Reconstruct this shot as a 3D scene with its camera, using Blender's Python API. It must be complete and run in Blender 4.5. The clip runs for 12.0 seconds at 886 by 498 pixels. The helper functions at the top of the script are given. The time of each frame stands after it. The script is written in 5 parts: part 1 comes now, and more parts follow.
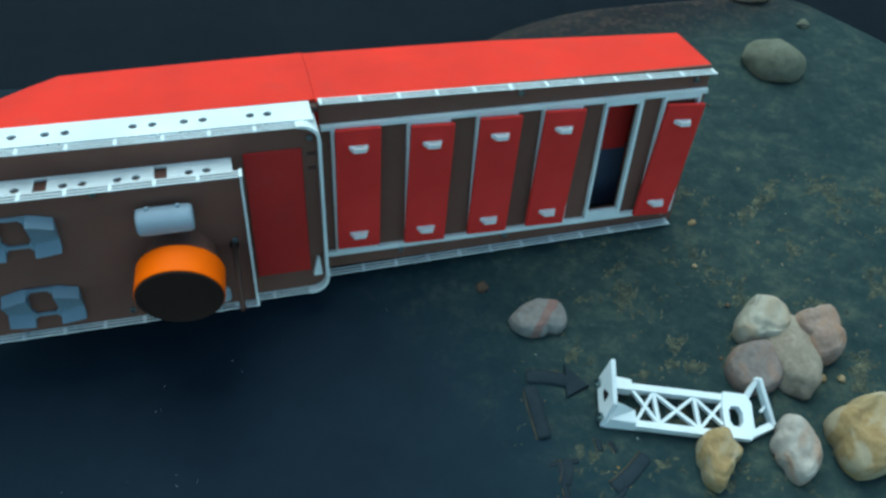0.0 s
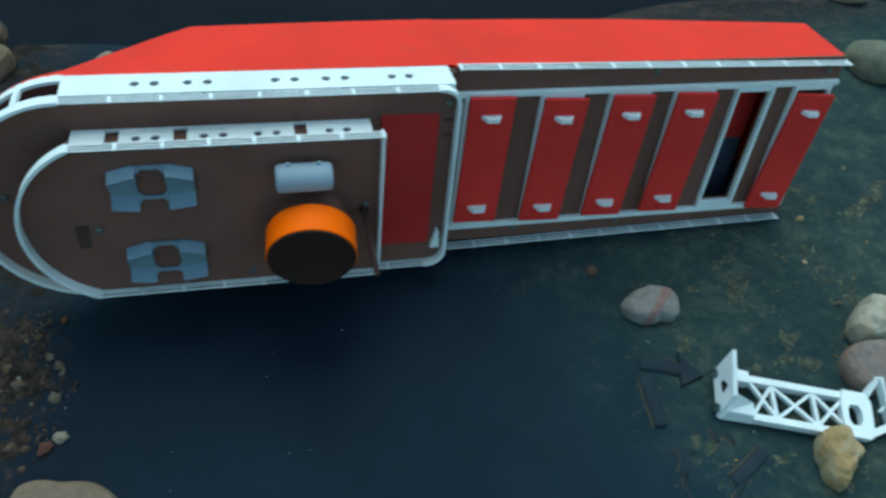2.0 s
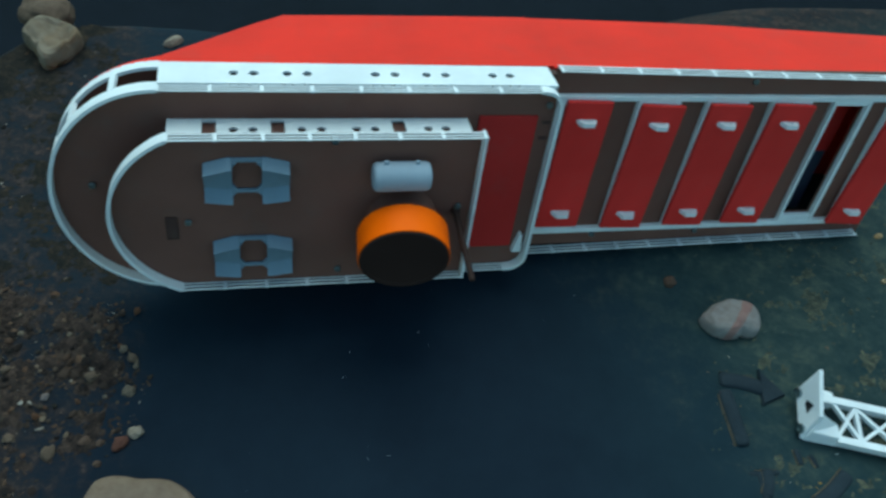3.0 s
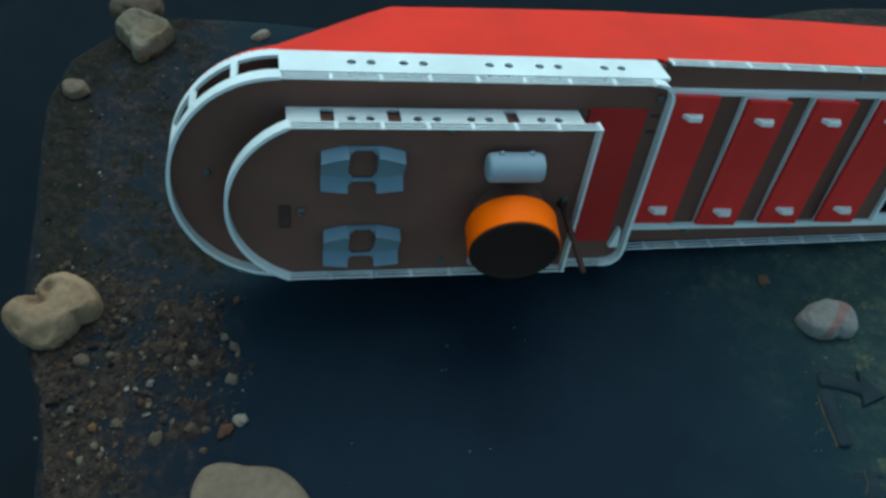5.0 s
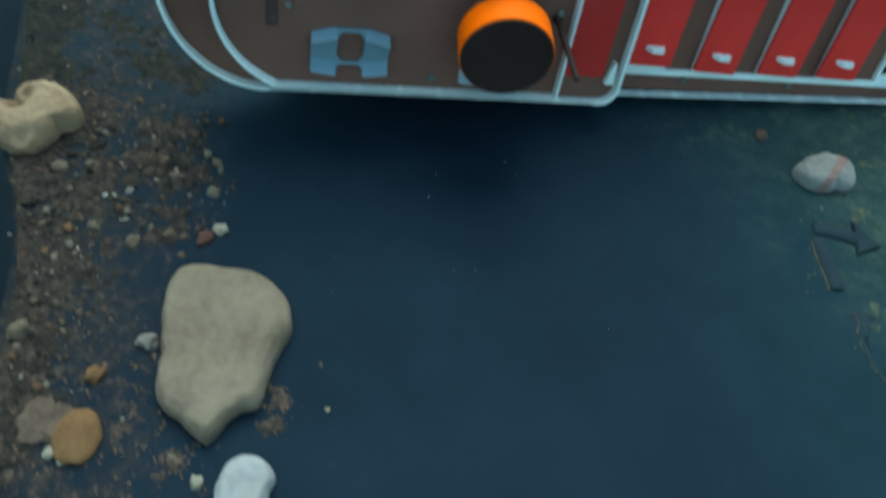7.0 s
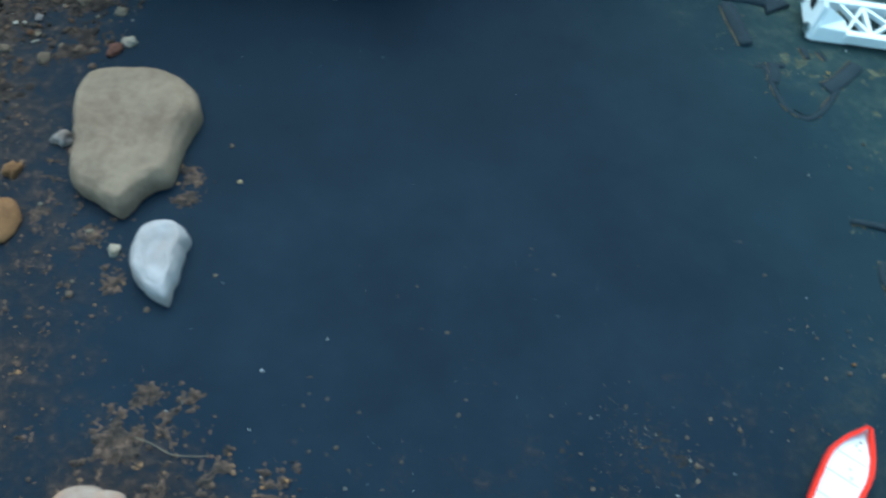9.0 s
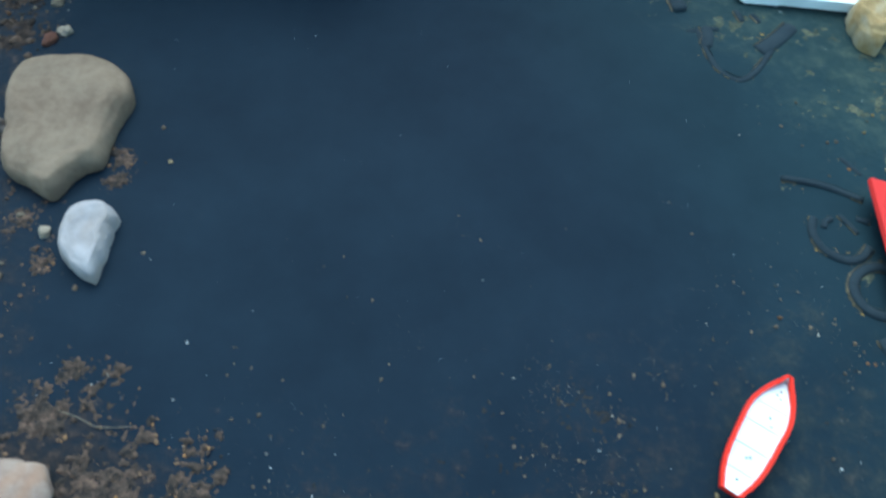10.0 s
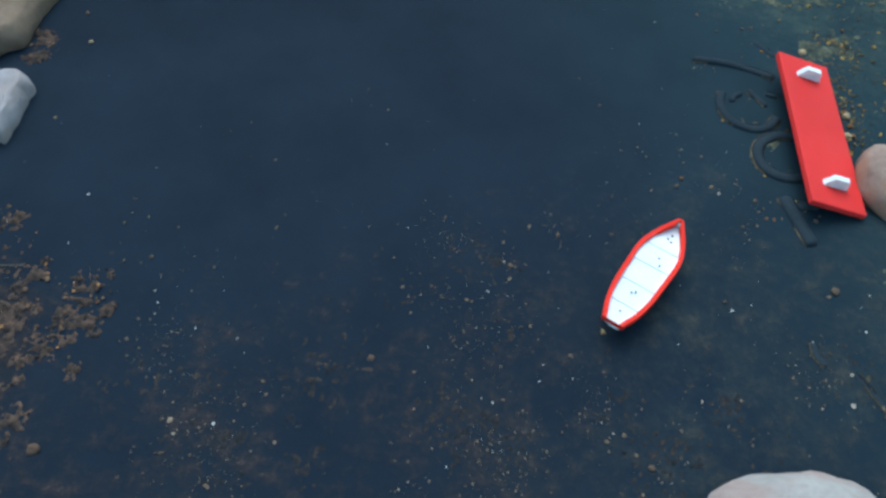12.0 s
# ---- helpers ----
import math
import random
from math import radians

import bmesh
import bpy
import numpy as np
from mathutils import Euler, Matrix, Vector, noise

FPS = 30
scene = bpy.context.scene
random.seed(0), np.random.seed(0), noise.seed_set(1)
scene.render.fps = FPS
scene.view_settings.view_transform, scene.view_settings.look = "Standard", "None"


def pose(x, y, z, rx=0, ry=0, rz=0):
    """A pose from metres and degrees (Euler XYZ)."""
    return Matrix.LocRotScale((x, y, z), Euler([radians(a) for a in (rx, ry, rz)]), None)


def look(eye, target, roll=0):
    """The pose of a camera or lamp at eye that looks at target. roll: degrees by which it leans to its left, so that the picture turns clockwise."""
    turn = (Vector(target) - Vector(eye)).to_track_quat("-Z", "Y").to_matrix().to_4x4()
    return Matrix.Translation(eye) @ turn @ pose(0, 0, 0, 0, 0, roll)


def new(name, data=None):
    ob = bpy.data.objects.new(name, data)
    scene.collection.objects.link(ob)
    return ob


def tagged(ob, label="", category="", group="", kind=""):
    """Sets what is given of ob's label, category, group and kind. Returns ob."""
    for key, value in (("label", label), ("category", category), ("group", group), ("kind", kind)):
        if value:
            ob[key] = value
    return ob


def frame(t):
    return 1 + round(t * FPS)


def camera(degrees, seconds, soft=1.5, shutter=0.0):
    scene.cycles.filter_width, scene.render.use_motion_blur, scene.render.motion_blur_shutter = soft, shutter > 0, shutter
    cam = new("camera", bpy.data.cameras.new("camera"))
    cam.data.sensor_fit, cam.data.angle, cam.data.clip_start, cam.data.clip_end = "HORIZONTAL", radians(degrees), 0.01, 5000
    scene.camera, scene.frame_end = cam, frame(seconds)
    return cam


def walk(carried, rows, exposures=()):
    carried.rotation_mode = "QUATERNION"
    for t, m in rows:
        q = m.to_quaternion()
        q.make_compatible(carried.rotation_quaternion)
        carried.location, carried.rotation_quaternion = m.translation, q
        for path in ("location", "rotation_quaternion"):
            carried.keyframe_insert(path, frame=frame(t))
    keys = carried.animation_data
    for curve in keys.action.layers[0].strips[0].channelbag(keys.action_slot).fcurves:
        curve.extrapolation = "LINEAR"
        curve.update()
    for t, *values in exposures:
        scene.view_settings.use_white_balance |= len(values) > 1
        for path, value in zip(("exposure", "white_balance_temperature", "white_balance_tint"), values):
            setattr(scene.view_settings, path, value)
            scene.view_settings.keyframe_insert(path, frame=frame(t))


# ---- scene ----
cam = camera(57.5, 12.0, soft=2.8, shutter=0.8)
PATH = [
    (0, (-0.01590, -0.00981, 0.47669), (-0.00340, 0.27230, 0.06406), 7.06),
    (0.5, (-0.02498, -0.00793, 0.47635), (-0.01346, 0.27306, 0.06294), 7.35),
    (1, (-0.05083, -0.00938, 0.46979), (-0.03876, 0.27205, 0.05669), 8.13),
    (1.5, (-0.06862, -0.01478, 0.46161), (-0.05582, 0.26829, 0.04966), 9.41),
    (2, (-0.09046, -0.02282, 0.45088), (-0.07613, 0.26043, 0.03910), 10.57),
    (2.5, (-0.11620, -0.02402, 0.44463), (-0.10062, 0.26096, 0.03409), 12.06),
    (3, (-0.14070, -0.01664, 0.43812), (-0.12569, 0.26311, 0.02398), 13.12),
    (3.2, (-0.14494, -0.02541, 0.43494), (-0.13356, 0.26179, 0.02580), 12.64),
    (4.8, (-0.18657, -0.02437, 0.42928), (-0.18181, 0.25537, 0.01489), 12.12),
    (5, (-0.18530, -0.02917, 0.42693), (-0.18306, 0.25205, 0.01352), 11.79),
    (5.5, (-0.18533, -0.03606, 0.42097), (-0.18205, 0.24645, 0.00845), 12.53),
    (6, (-0.19367, -0.04063, 0.41039), (-0.18792, 0.24406, -0.00061), 12.68),
    (6.5, (-0.18202, -0.06729, 0.39082), (-0.17873, 0.21768, -0.02001), 13.51),
    (7, (-0.16025, -0.09597, 0.36973), (-0.15495, 0.17730, -0.04895), 14.29),
    (7.5, (-0.14612, -0.13118, 0.34423), (-0.14558, 0.14178, -0.07470), 12.81),
    (7.7, (-0.14318, -0.14813, 0.33388), (-0.14145, 0.12508, -0.08488), 13.30),
    (9.3, (-0.06956, -0.18802, 0.32196), (-0.07554, 0.07689, -0.10205), 4.88),
    (9.5, (-0.05978, -0.19015, 0.32046), (-0.06694, 0.07592, -0.10281), 4.43),
    (10, (-0.04504, -0.19713, 0.31886), (-0.05621, 0.06953, -0.10395), 2.79),
    (10.5, (-0.02845, -0.22143, 0.30850), (-0.04093, 0.04369, -0.11524), 2.66),
    (11, (-0.00229, -0.24890, 0.29262), (-0.02186, 0.02677, -0.12407), 1.60),
    (11.5, (0.01271, -0.25313, 0.28479), (-0.00967, 0.02785, -0.12820), 1.48),
    (12, (0.01266, -0.26051, 0.27756), (-0.00969, 0.02497, -0.13232), 1.30),
]
EXPOSURES = [(0.0, 0.45, 6350, 4), (2.0, 0.30, 6350, 4), (3.0, 0.17, 6350, 3), (5.5, 0.04, 6340, 1), (6.2, 0.25, 6360, -4), (7.5, 1.14, 6250, -5), (9.3, 1.16, 6020, 8), (10.2, 1.18, 6090, 11), (11.0, 1.20, 6330, 17), (11.5, 1.10, 6350, 16), (12.0, 0.77, 6350, 18)]
walk(cam, [(t, look(eye, target, roll)) for t, eye, target, roll in PATH], EXPOSURES)

# exposure is keyed in walk(); the light itself stays as it is
# ---------------------------------------------------------------- world and sun
world = bpy.data.worlds.new("water_light")
scene.world = world
world.use_nodes = True
wn = world.node_tree.nodes
wl = world.node_tree.links
sky = wn.new("ShaderNodeTexSky")
sky.sky_type, sky.sun_disc = "NISHITA", False
sky.sun_elevation, sky.sun_rotation = radians(66), radians(-20)
tint = wn.new("ShaderNodeMix")
tint.data_type, tint.blend_type = "RGBA", "MULTIPLY"
tint.inputs[0].default_value = 1.0
tint.inputs[7].default_value = (0.80, 1.0, 0.86, 1.0)
wl.new(sky.outputs[0], tint.inputs[6])
wl.new(tint.outputs[2], wn["Background"].inputs[0])
wn["Background"].inputs[1].default_value = 0.172

sun = new("sun", bpy.data.lights.new("sun", "SUN"))
sun.data.energy, sun.data.angle, sun.data.color = 1.9, radians(50), (0.80, 0.97, 1.0)
sun.matrix_world = look((-0.12, 0.62, 1.0), (0, 0, 0))


# ---------------------------------------------------------------- materials
def mat_new(name):
    m = bpy.data.materials.new(name)
    m.use_nodes = True
    # under water the step in refraction at a surface is small
    m.node_tree.nodes["Principled BSDF"].inputs["IOR"].default_value = 1.16
    return m, m.node_tree.nodes, m.node_tree.links, m.node_tree.nodes["Principled BSDF"]


def ramp(nodes, stops):
    r = nodes.new("ShaderNodeValToRGB")
    while len(r.color_ramp.elements) < len(stops):
        r.color_ramp.elements.new(0.5)
    for e, (p, c) in zip(r.color_ramp.elements, stops):
        e.position, e.color = p, (*c, 1.0)
    return r


def noise_node(nodes, links, scale, detail=6.0, rough=0.6, coords=None):
    tex = nodes.new("ShaderNodeTexNoise")
    tex.inputs["Scale"].default_value = scale
    tex.inputs["Detail"].default_value = detail
    tex.inputs["Roughness"].default_value = rough
    if coords is not None:
        links.new(coords, tex.inputs["Vector"])
    return tex


def plastic(name, colour, rough=0.45, layers=1400.0, spread=0.12, grime=(0.12, 0.13, 0.11), grime_amount=0.25):
    """Printed plastic: faint print layers, uneven colour and a thin film of silt."""
    m, nodes, links, bsdf = mat_new(name)
    co = nodes.new("ShaderNodeTexCoord").outputs["Object"]
    big = noise_node(nodes, links, 18.0, 5.0, 0.6, co)
    fine = noise_node(nodes, links, 420.0, 3.0, 0.6, co)
    lo = tuple(max(0.0, c * (1 - spread)) for c in colour)
    hi = tuple(min(1.0, c * (1 + spread)) for c in colour)
    r = ramp(nodes, ((0.3, lo), (0.7, hi)))
    links.new(big.outputs["Fac"], r.inputs[0])
    film = nodes.new("ShaderNodeMix")
    film.data_type = "RGBA"
    film.inputs[7].default_value = (*grime, 1)
    patch = noise_node(nodes, links, 55.0, 8.0, 0.7, co)
    pr = ramp(nodes, ((0.52, (0, 0, 0)), (0.8, (grime_amount,) * 3)))
    links.new(patch.outputs["Fac"], pr.inputs[0])
    links.new(pr.outputs[0], film.inputs[0])
    links.new(r.outputs[0], film.inputs[6])
    links.new(film.outputs[2], bsdf.inputs["Base Color"])
    wave = nodes.new("ShaderNodeTexWave")
    wave.bands_direction = "Z"
    wave.inputs["Scale"].default_value = layers / 6.0
    wave.inputs["Distortion"].default_value = 0.3
    links.new(co, wave.inputs["Vector"])
    mixv = nodes.new("ShaderNodeMath")
    mixv.operation = "ADD"
    links.new(wave.outputs["Fac"], mixv.inputs[0])
    links.new(fine.outputs["Fac"], mixv.inputs[1])
    bump = nodes.new("ShaderNodeBump")
    bump.inputs["Strength"].default_value = 0.10
    bump.inputs["Distance"].default_value = 0.0004
    links.new(mixv.outputs[0], bump.inputs["Height"])
    links.new(bump.outputs[0], bsdf.inputs["Normal"])
    rr = nodes.new("ShaderNodeMapRange")
    rr.inputs["To Min"].default_value, rr.inputs["To Max"].default_value = rough - 0.1, rough + 0.15
    links.new(big.outputs["Fac"], rr.inputs["Value"])
    links.new(rr.outputs[0], bsdf.inputs["Roughness"])
    return m


def stone_mat(name, base, dark, vein=None, vein_amount=0.0, scale=40.0, band=None):
    m, nodes, links, bsdf = mat_new(name)
    co = nodes.new("ShaderNodeTexCoord").outputs["Object"]
    big = noise_node(nodes, links, scale, 8.0, 0.65, co)
    small = noise_node(nodes, links, scale * 7.0, 5.0, 0.7, co)
    blend = nodes.new("ShaderNodeMix")
    blend.inputs[0].default_value = 0.4
    links.new(big.outputs["Fac"], blend.inputs[2])
    links.new(small.outputs["Fac"], blend.inputs[3])
    r = ramp(nodes, ((0.36, dark), (0.60, base)))
    links.new(blend.outputs[0], r.inputs[0])
    out = r.outputs[0]
    if vein:
        v = noise_node(nodes, links, scale * 0.7, 3.0, 0.5, co)
        v.inputs["Distortion"].default_value = 0.8
        vr = ramp(nodes, ((0.47, (0, 0, 0)), (0.56, (vein_amount,) * 3)))
        links.new(v.outputs["Fac"], vr.inputs[0])
        mx = nodes.new("ShaderNodeMix")
        mx.data_type = "RGBA"
        mx.inputs[7].default_value = (*vein, 1)
        links.new(vr.outputs[0], mx.inputs[0])
        links.new(out, mx.inputs[6])
        out = mx.outputs[2]
    if band:
        # a straight mineral band across the stone
        sp = nodes.new("ShaderNodeSeparateXYZ")
        links.new(co, sp.inputs[0])
        ma = nodes.new("ShaderNodeMath")
        ma.operation = "MULTIPLY_ADD"
        links.new(sp.outputs[1], ma.inputs[0])
        ma.inputs[1].default_value = -0.45
        links.new(sp.outputs[0], ma.inputs[2])
        wob = nodes.new("ShaderNodeMath")
        wob.operation = "MULTIPLY_ADD"
        links.new(big.outputs["Fac"], wob.inputs[0])
        wob.inputs[1].default_value = 0.008
        links.new(ma.outputs[0], wob.inputs[2])
        cmp = nodes.new("ShaderNodeMath")
        cmp.operation = "COMPARE"
        links.new(wob.outputs[0], cmp.inputs[0])
        cmp.inputs[1].default_value, cmp.inputs[2].default_value = 0.0075, 0.0032
        mb = nodes.new("ShaderNodeMix")
        mb.data_type = "RGBA"
        mb.inputs[7].default_value = (*band, 1)
        sc = nodes.new("ShaderNodeMath")
        sc.operation = "MULTIPLY"
        links.new(cmp.outputs[0], sc.inputs[0])
        sc.inputs[1].default_value = 0.5
        links.new(sc.outputs[0], mb.inputs[0])
        links.new(out, mb.inputs[6])
        out = mb.outputs[2]
    links.new(out, bsdf.inputs["Base Color"])
    bsdf.inputs["Roughness"].default_value = 0.8
    fine = noise_node(nodes, links, 300.0, 6.0, 0.7, co)
    bump = nodes.new("ShaderNodeBump")
    bump.inputs["Strength"].default_value = 0.35
    bump.inputs["Distance"].default_value = 0.0015
    links.new(fine.outputs["Fac"], bump.inputs["Height"])
    links.new(bump.outputs[0], bsdf.inputs["Normal"])
    return m


def island_mat(name, stops, rough=0.8):
    """Loose grains: one colour a grain."""
    m, nodes, links, bsdf = mat_new(name)
    geo = nodes.new("ShaderNodeNewGeometry")
    r = ramp(nodes, stops)
    links.new(geo.outputs["Random Per Island"], r.inputs[0])
    links.new(r.outputs[0], bsdf.inputs["Base Color"])
    bsdf.inputs["Roughness"].default_value = rough
    return m


def slab_mat():
    m, nodes, links, bsdf = mat_new("silty_slab")
    co = nodes.new("ShaderNodeTexCoord").outputs["Object"]
    sep = nodes.new("ShaderNodeSeparateXYZ")
    links.new(co, sep.inputs[0])

    def rng(sock, a, b, lo, hi):
        n = nodes.new("ShaderNodeMapRange")
        n.interpolation_type = "SMOOTHSTEP"
        for key, v in (("From Min", a), ("From Max", b), ("To Min", lo), ("To Max", hi)):
            n.inputs[key].default_value = v
        links.new(sock, n.inputs["Value"])
        return n.outputs[0]

    def maths(op, a, b):
        n = nodes.new("ShaderNodeMath")
        n.operation = op
        for i, v in enumerate((a, b)):
            if isinstance(v, float):
                n.inputs[i].default_value = v
            else:
                links.new(v, n.inputs[i])
        return n.outputs[0]

    # where the silt has settled: along the slab's edges, thin in the middle
    west = rng(maths("ADD", sep.outputs[0], maths("MULTIPLY", sep.outputs[1], 0.25)), -0.19, -0.31, 0.0, 0.27)
    east = rng(maths("ADD", sep.outputs[0], maths("MULTIPLY", sep.outputs[1], 0.9)), 0.11, 0.38, 0.0, 0.36)
    north = rng(sep.outputs[1], 0.36, 0.56, 0.0, 0.24)
    south = rng(maths("SUBTRACT", sep.outputs[1], maths("MULTIPLY", sep.outputs[0], 0.35)), 0.02, -0.14, 0.0, 0.18)
    gap = maths("SQRT", maths("ADD", maths("POWER", maths("ADD", sep.outputs[0], 0.20), 2.0), maths("POWER", maths("ADD", sep.outputs[1], 0.135), 2.0)), 0.0)
    south = maths("MAXIMUM", south, rng(gap, 0.080, 0.02, 0.0, 0.33))
    bias = maths("MAXIMUM", maths("MAXIMUM", west, east), maths("MAXIMUM", north, south))
    turn = nodes.new("ShaderNodeMapping")
    turn.inputs["Rotation"].default_value = (0, 0, radians(38))
    turn.inputs["Scale"].default_value = (1.0, 1.55, 1.0)
    links.new(co, turn.inputs["Vector"])
    n1 = noise_node(nodes, links, 14.0, 9.0, 0.68, co)
    n2 = noise_node(nodes, links, 75.0, 8.0, 0.72, co)
    n3 = noise_node(nodes, links, 420.0, 4.0, 0.75, co)
    n4 = noise_node(nodes, links, 46.0, 7.0, 0.70, turn.outputs[0])
    n5 = noise_node(nodes, links, 190.0, 5.0, 0.70, co)
    mixn = maths("ADD", maths("ADD", maths("MULTIPLY", n1.outputs["Fac"], 0.45), maths("MULTIPLY", n2.outputs["Fac"], 0.35)), maths("MULTIPLY", n5.outputs["Fac"], 0.20))
    total = maths("ADD", mixn, bias)
    mask = rng(total, 0.58, 0.90, 0.0, 1.0)
    teal = rng(maths("ADD", sep.outputs[0], maths("MULTIPLY", sep.outputs[1], 0.5)), 0.0, 0.26, 0.0, 1.0)
    teal = maths("MAXIMUM", teal, maths("MULTIPLY", rng(sep.outputs[1], 0.10, 0.26, 0.0, 0.30), rng(sep.outputs[0], -0.18, -0.30, 0.0, 1.0)))
    clean = ramp(nodes, ((0.3, (0.0058, 0.0125, 0.0211)), (0.7, (0.0099, 0.0200, 0.0315))))
    links.new(n1.outputs["Fac"], clean.inputs[0])
    green = ramp(nodes, ((0.3, (0.0095, 0.0255, 0.0325)), (0.7, (0.0155, 0.0380, 0.0455))))
    links.new(n1.outputs["Fac"], green.inputs[0])
    under = nodes.new("ShaderNodeMix")
    under.data_type = "RGBA"
    links.new(teal, under.inputs[0])
    links.new(clean.outputs[0], under.inputs[6])
    links.new(green.outputs[0], under.inputs[7])
    lumps = maths("ADD", maths("MULTIPLY", n2.outputs["Fac"], 0.55), maths("MULTIPLY", n5.outputs["Fac"], 0.45))
    silt = ramp(nodes, ((0.36, (0.00774, 0.01204, 0.01634)), (0.50, (0.02408, 0.01978, 0.01892)), (0.60, (0.05676, 0.0387, 0.03182)), (0.68, (0.1204, 0.07912, 0.0602))))
    links.new(lumps, silt.inputs[0])
    streaks = maths("ADD", maths("ADD", maths("MULTIPLY", n4.outputs["Fac"], 0.50), maths("MULTIPLY", n5.outputs["Fac"], 0.18)), maths("MULTIPLY", n1.outputs["Fac"], 0.32))
    grey = ramp(nodes, ((0.36, (0.012, 0.0284, 0.0316)), (0.51, (0.0282, 0.0484, 0.0455)), (0.60, (0.0564, 0.0751, 0.0594)), (0.70, (0.116, 0.121, 0.0854))))
    links.new(streaks, grey.inputs[0])
    kind = nodes.new("ShaderNodeMix")
    kind.data_type = "RGBA"
    brown = rng(maths("SUBTRACT", sep.outputs[1], maths("MULTIPLY", sep.outputs[0], 0.5)), 0.43, 0.52, 1.0, 0.0)
    olive = maths("MAXIMUM", rng(maths("ADD", sep.outputs[0], maths("MULTIPLY", sep.outputs[1], 0.7)), 0.04, 0.24, 0.0, 1.0), rng(sep.outputs[0], 0.0, 0.10, 0.0, 0.45))
    links.new(maths("MULTIPLY", brown, olive), kind.inputs[0])
    links.new(silt.outputs[0], kind.inputs[6])
    links.new(grey.outputs[0], kind.inputs[7])
    mx = nodes.new("ShaderNodeMix")
    mx.data_type = "RGBA"
    links.new(mask, mx.inputs[0])
    links.new(under.outputs[2], mx.inputs[6])
    links.new(kind.outputs[2], mx.inputs[7])
    links.new(mx.outputs[2], bsdf.inputs["Base Color"])
    bsdf.inputs["Roughness"].default_value = 0.75
    bump = nodes.new("ShaderNodeBump")
    bump.inputs["Strength"].default_value = 0.5
    bump.inputs["Distance"].default_value = 0.003
    links.new(maths("MULTIPLY", n2.outputs["Fac"], mask), bump.inputs["Height"])
    links.new(bump.outputs[0], bsdf.inputs["Normal"])
    return m


RED = plastic("red_plastic", (0.75, 0.032, 0.018), 0.5, grime_amount=0.12)
COVER_RED = plastic("cover_red_plastic", (0.66, 0.037, 0.032), 0.45, grime_amount=0.12)
# cover red again, darkened for the shade on the low-lying poop hatch
SHADED_RED = plastic("shaded_red_plastic", (0.45, 0.030, 0.027), 0.5, grime_amount=0.16)
WHITE = plastic("white_plastic", (0.71, 0.75, 0.75), 0.45, grime_amount=0.12)
# on the canister this grey is white plastic with its shade mixed in
GREY = plastic("pale_grey_plastic", (0.30, 0.37, 0.43), 0.5, grime_amount=0.2)
CRADLE = plastic("blue_grey_plastic", (0.175, 0.25, 0.31), 0.5, grime_amount=0.2)
BROWN = plastic("brown_plastic", (0.162, 0.078, 0.060), 0.5, grime_amount=0.22)
ORANGE = plastic("orange_plastic", (1.0, 0.125, 0.0), 0.5, grime_amount=0.04)
BLACK = plastic("black_plastic", (0.034, 0.020, 0.017), 0.6, grime_amount=0.03)
UMBER_PLASTIC = plastic("dark_brown_plastic", (0.075, 0.042, 0.036), 0.6)
DARK = plastic("dark_plastic", (0.03, 0.032, 0.035), 0.6)
STEEL, _n, _l, _b = mat_new("stainless_steel")
_b.inputs["Metallic"].default_value, _b.inputs["Roughness"].default_value = 1.0, 0.3
_b.inputs["Base Color"].default_value = (0.24, 0.30, 0.30, 1)
SLAB = slab_mat()
# near-black blue: the darkness of the deep water is put into the bed's colour
DEEP = stone_mat("deep_water_dark", (0.00602, 0.01032, 0.01548), (0.00344, 0.00688, 0.01032), scale=3.0)


# ---------------------------------------------------------------- mesh helpers
def part(name, bm, material, parent=None, label="", smooth=False):
    me = bpy.data.meshes.new(name)
    bmesh.ops.recalc_face_normals(bm, faces=bm.faces)
    if smooth:
        for f in bm.faces:
            f.smooth = True
    bm.to_mesh(me)
    bm.free()
    me.materials.append(material)
    ob = new(name, me)
    if parent is not None:
        ob.parent = parent
    if label:
        tagged(ob, label)
    return ob


def shared(name, me, parent, m):
    ob = new(name, me)
    ob.parent = parent
    ob.matrix_local = m
    return ob


def box(bm, x0, x1, y0, y1, z0, z1, bevel=0.0, m=None):
    made = bmesh.ops.create_cube(bm, size=1.0)["verts"]
    for v in made:
        v.co = Vector(((x0 + x1) / 2 + v.co.x * (x1 - x0), (y0 + y1) / 2 + v.co.y * (y1 - y0), (z0 + z1) / 2 + v.co.z * (z1 - z0)))
    if bevel:
        edges = {e for v in made for e in v.link_edges}
        made = bmesh.ops.bevel(bm, geom=list(edges), offset=bevel, segments=2, affect="EDGES", profile=0.5)["verts"]
    if m is not None:
        bmesh.ops.transform(bm, matrix=m, verts=list({v for v in made}))
    return bm


def beam(bm, a, b, w, h, up=(0, 0, 1)):
    """A square bar from a to b, w wide and h deep."""
    a, b = Vector(a), Vector(b)
    d = (b - a).normalized()
    s = d.cross(Vector(up)).normalized()
    u = s.cross(d)
    rings = []
    for p in (a, b):
        rings.append([bm.verts.new(p + s * (i * w / 2) + u * (j * h / 2)) for i, j in ((-1, -1), (1, -1), (1, 1), (-1, 1))])
    for k in range(4):
        bm.faces.new((rings[0][k], rings[0][(k + 1) % 4], rings[1][(k + 1) % 4], rings[1][k]))
    bm.faces.new(rings[0])
    bm.faces.new(rings[1][::-1])


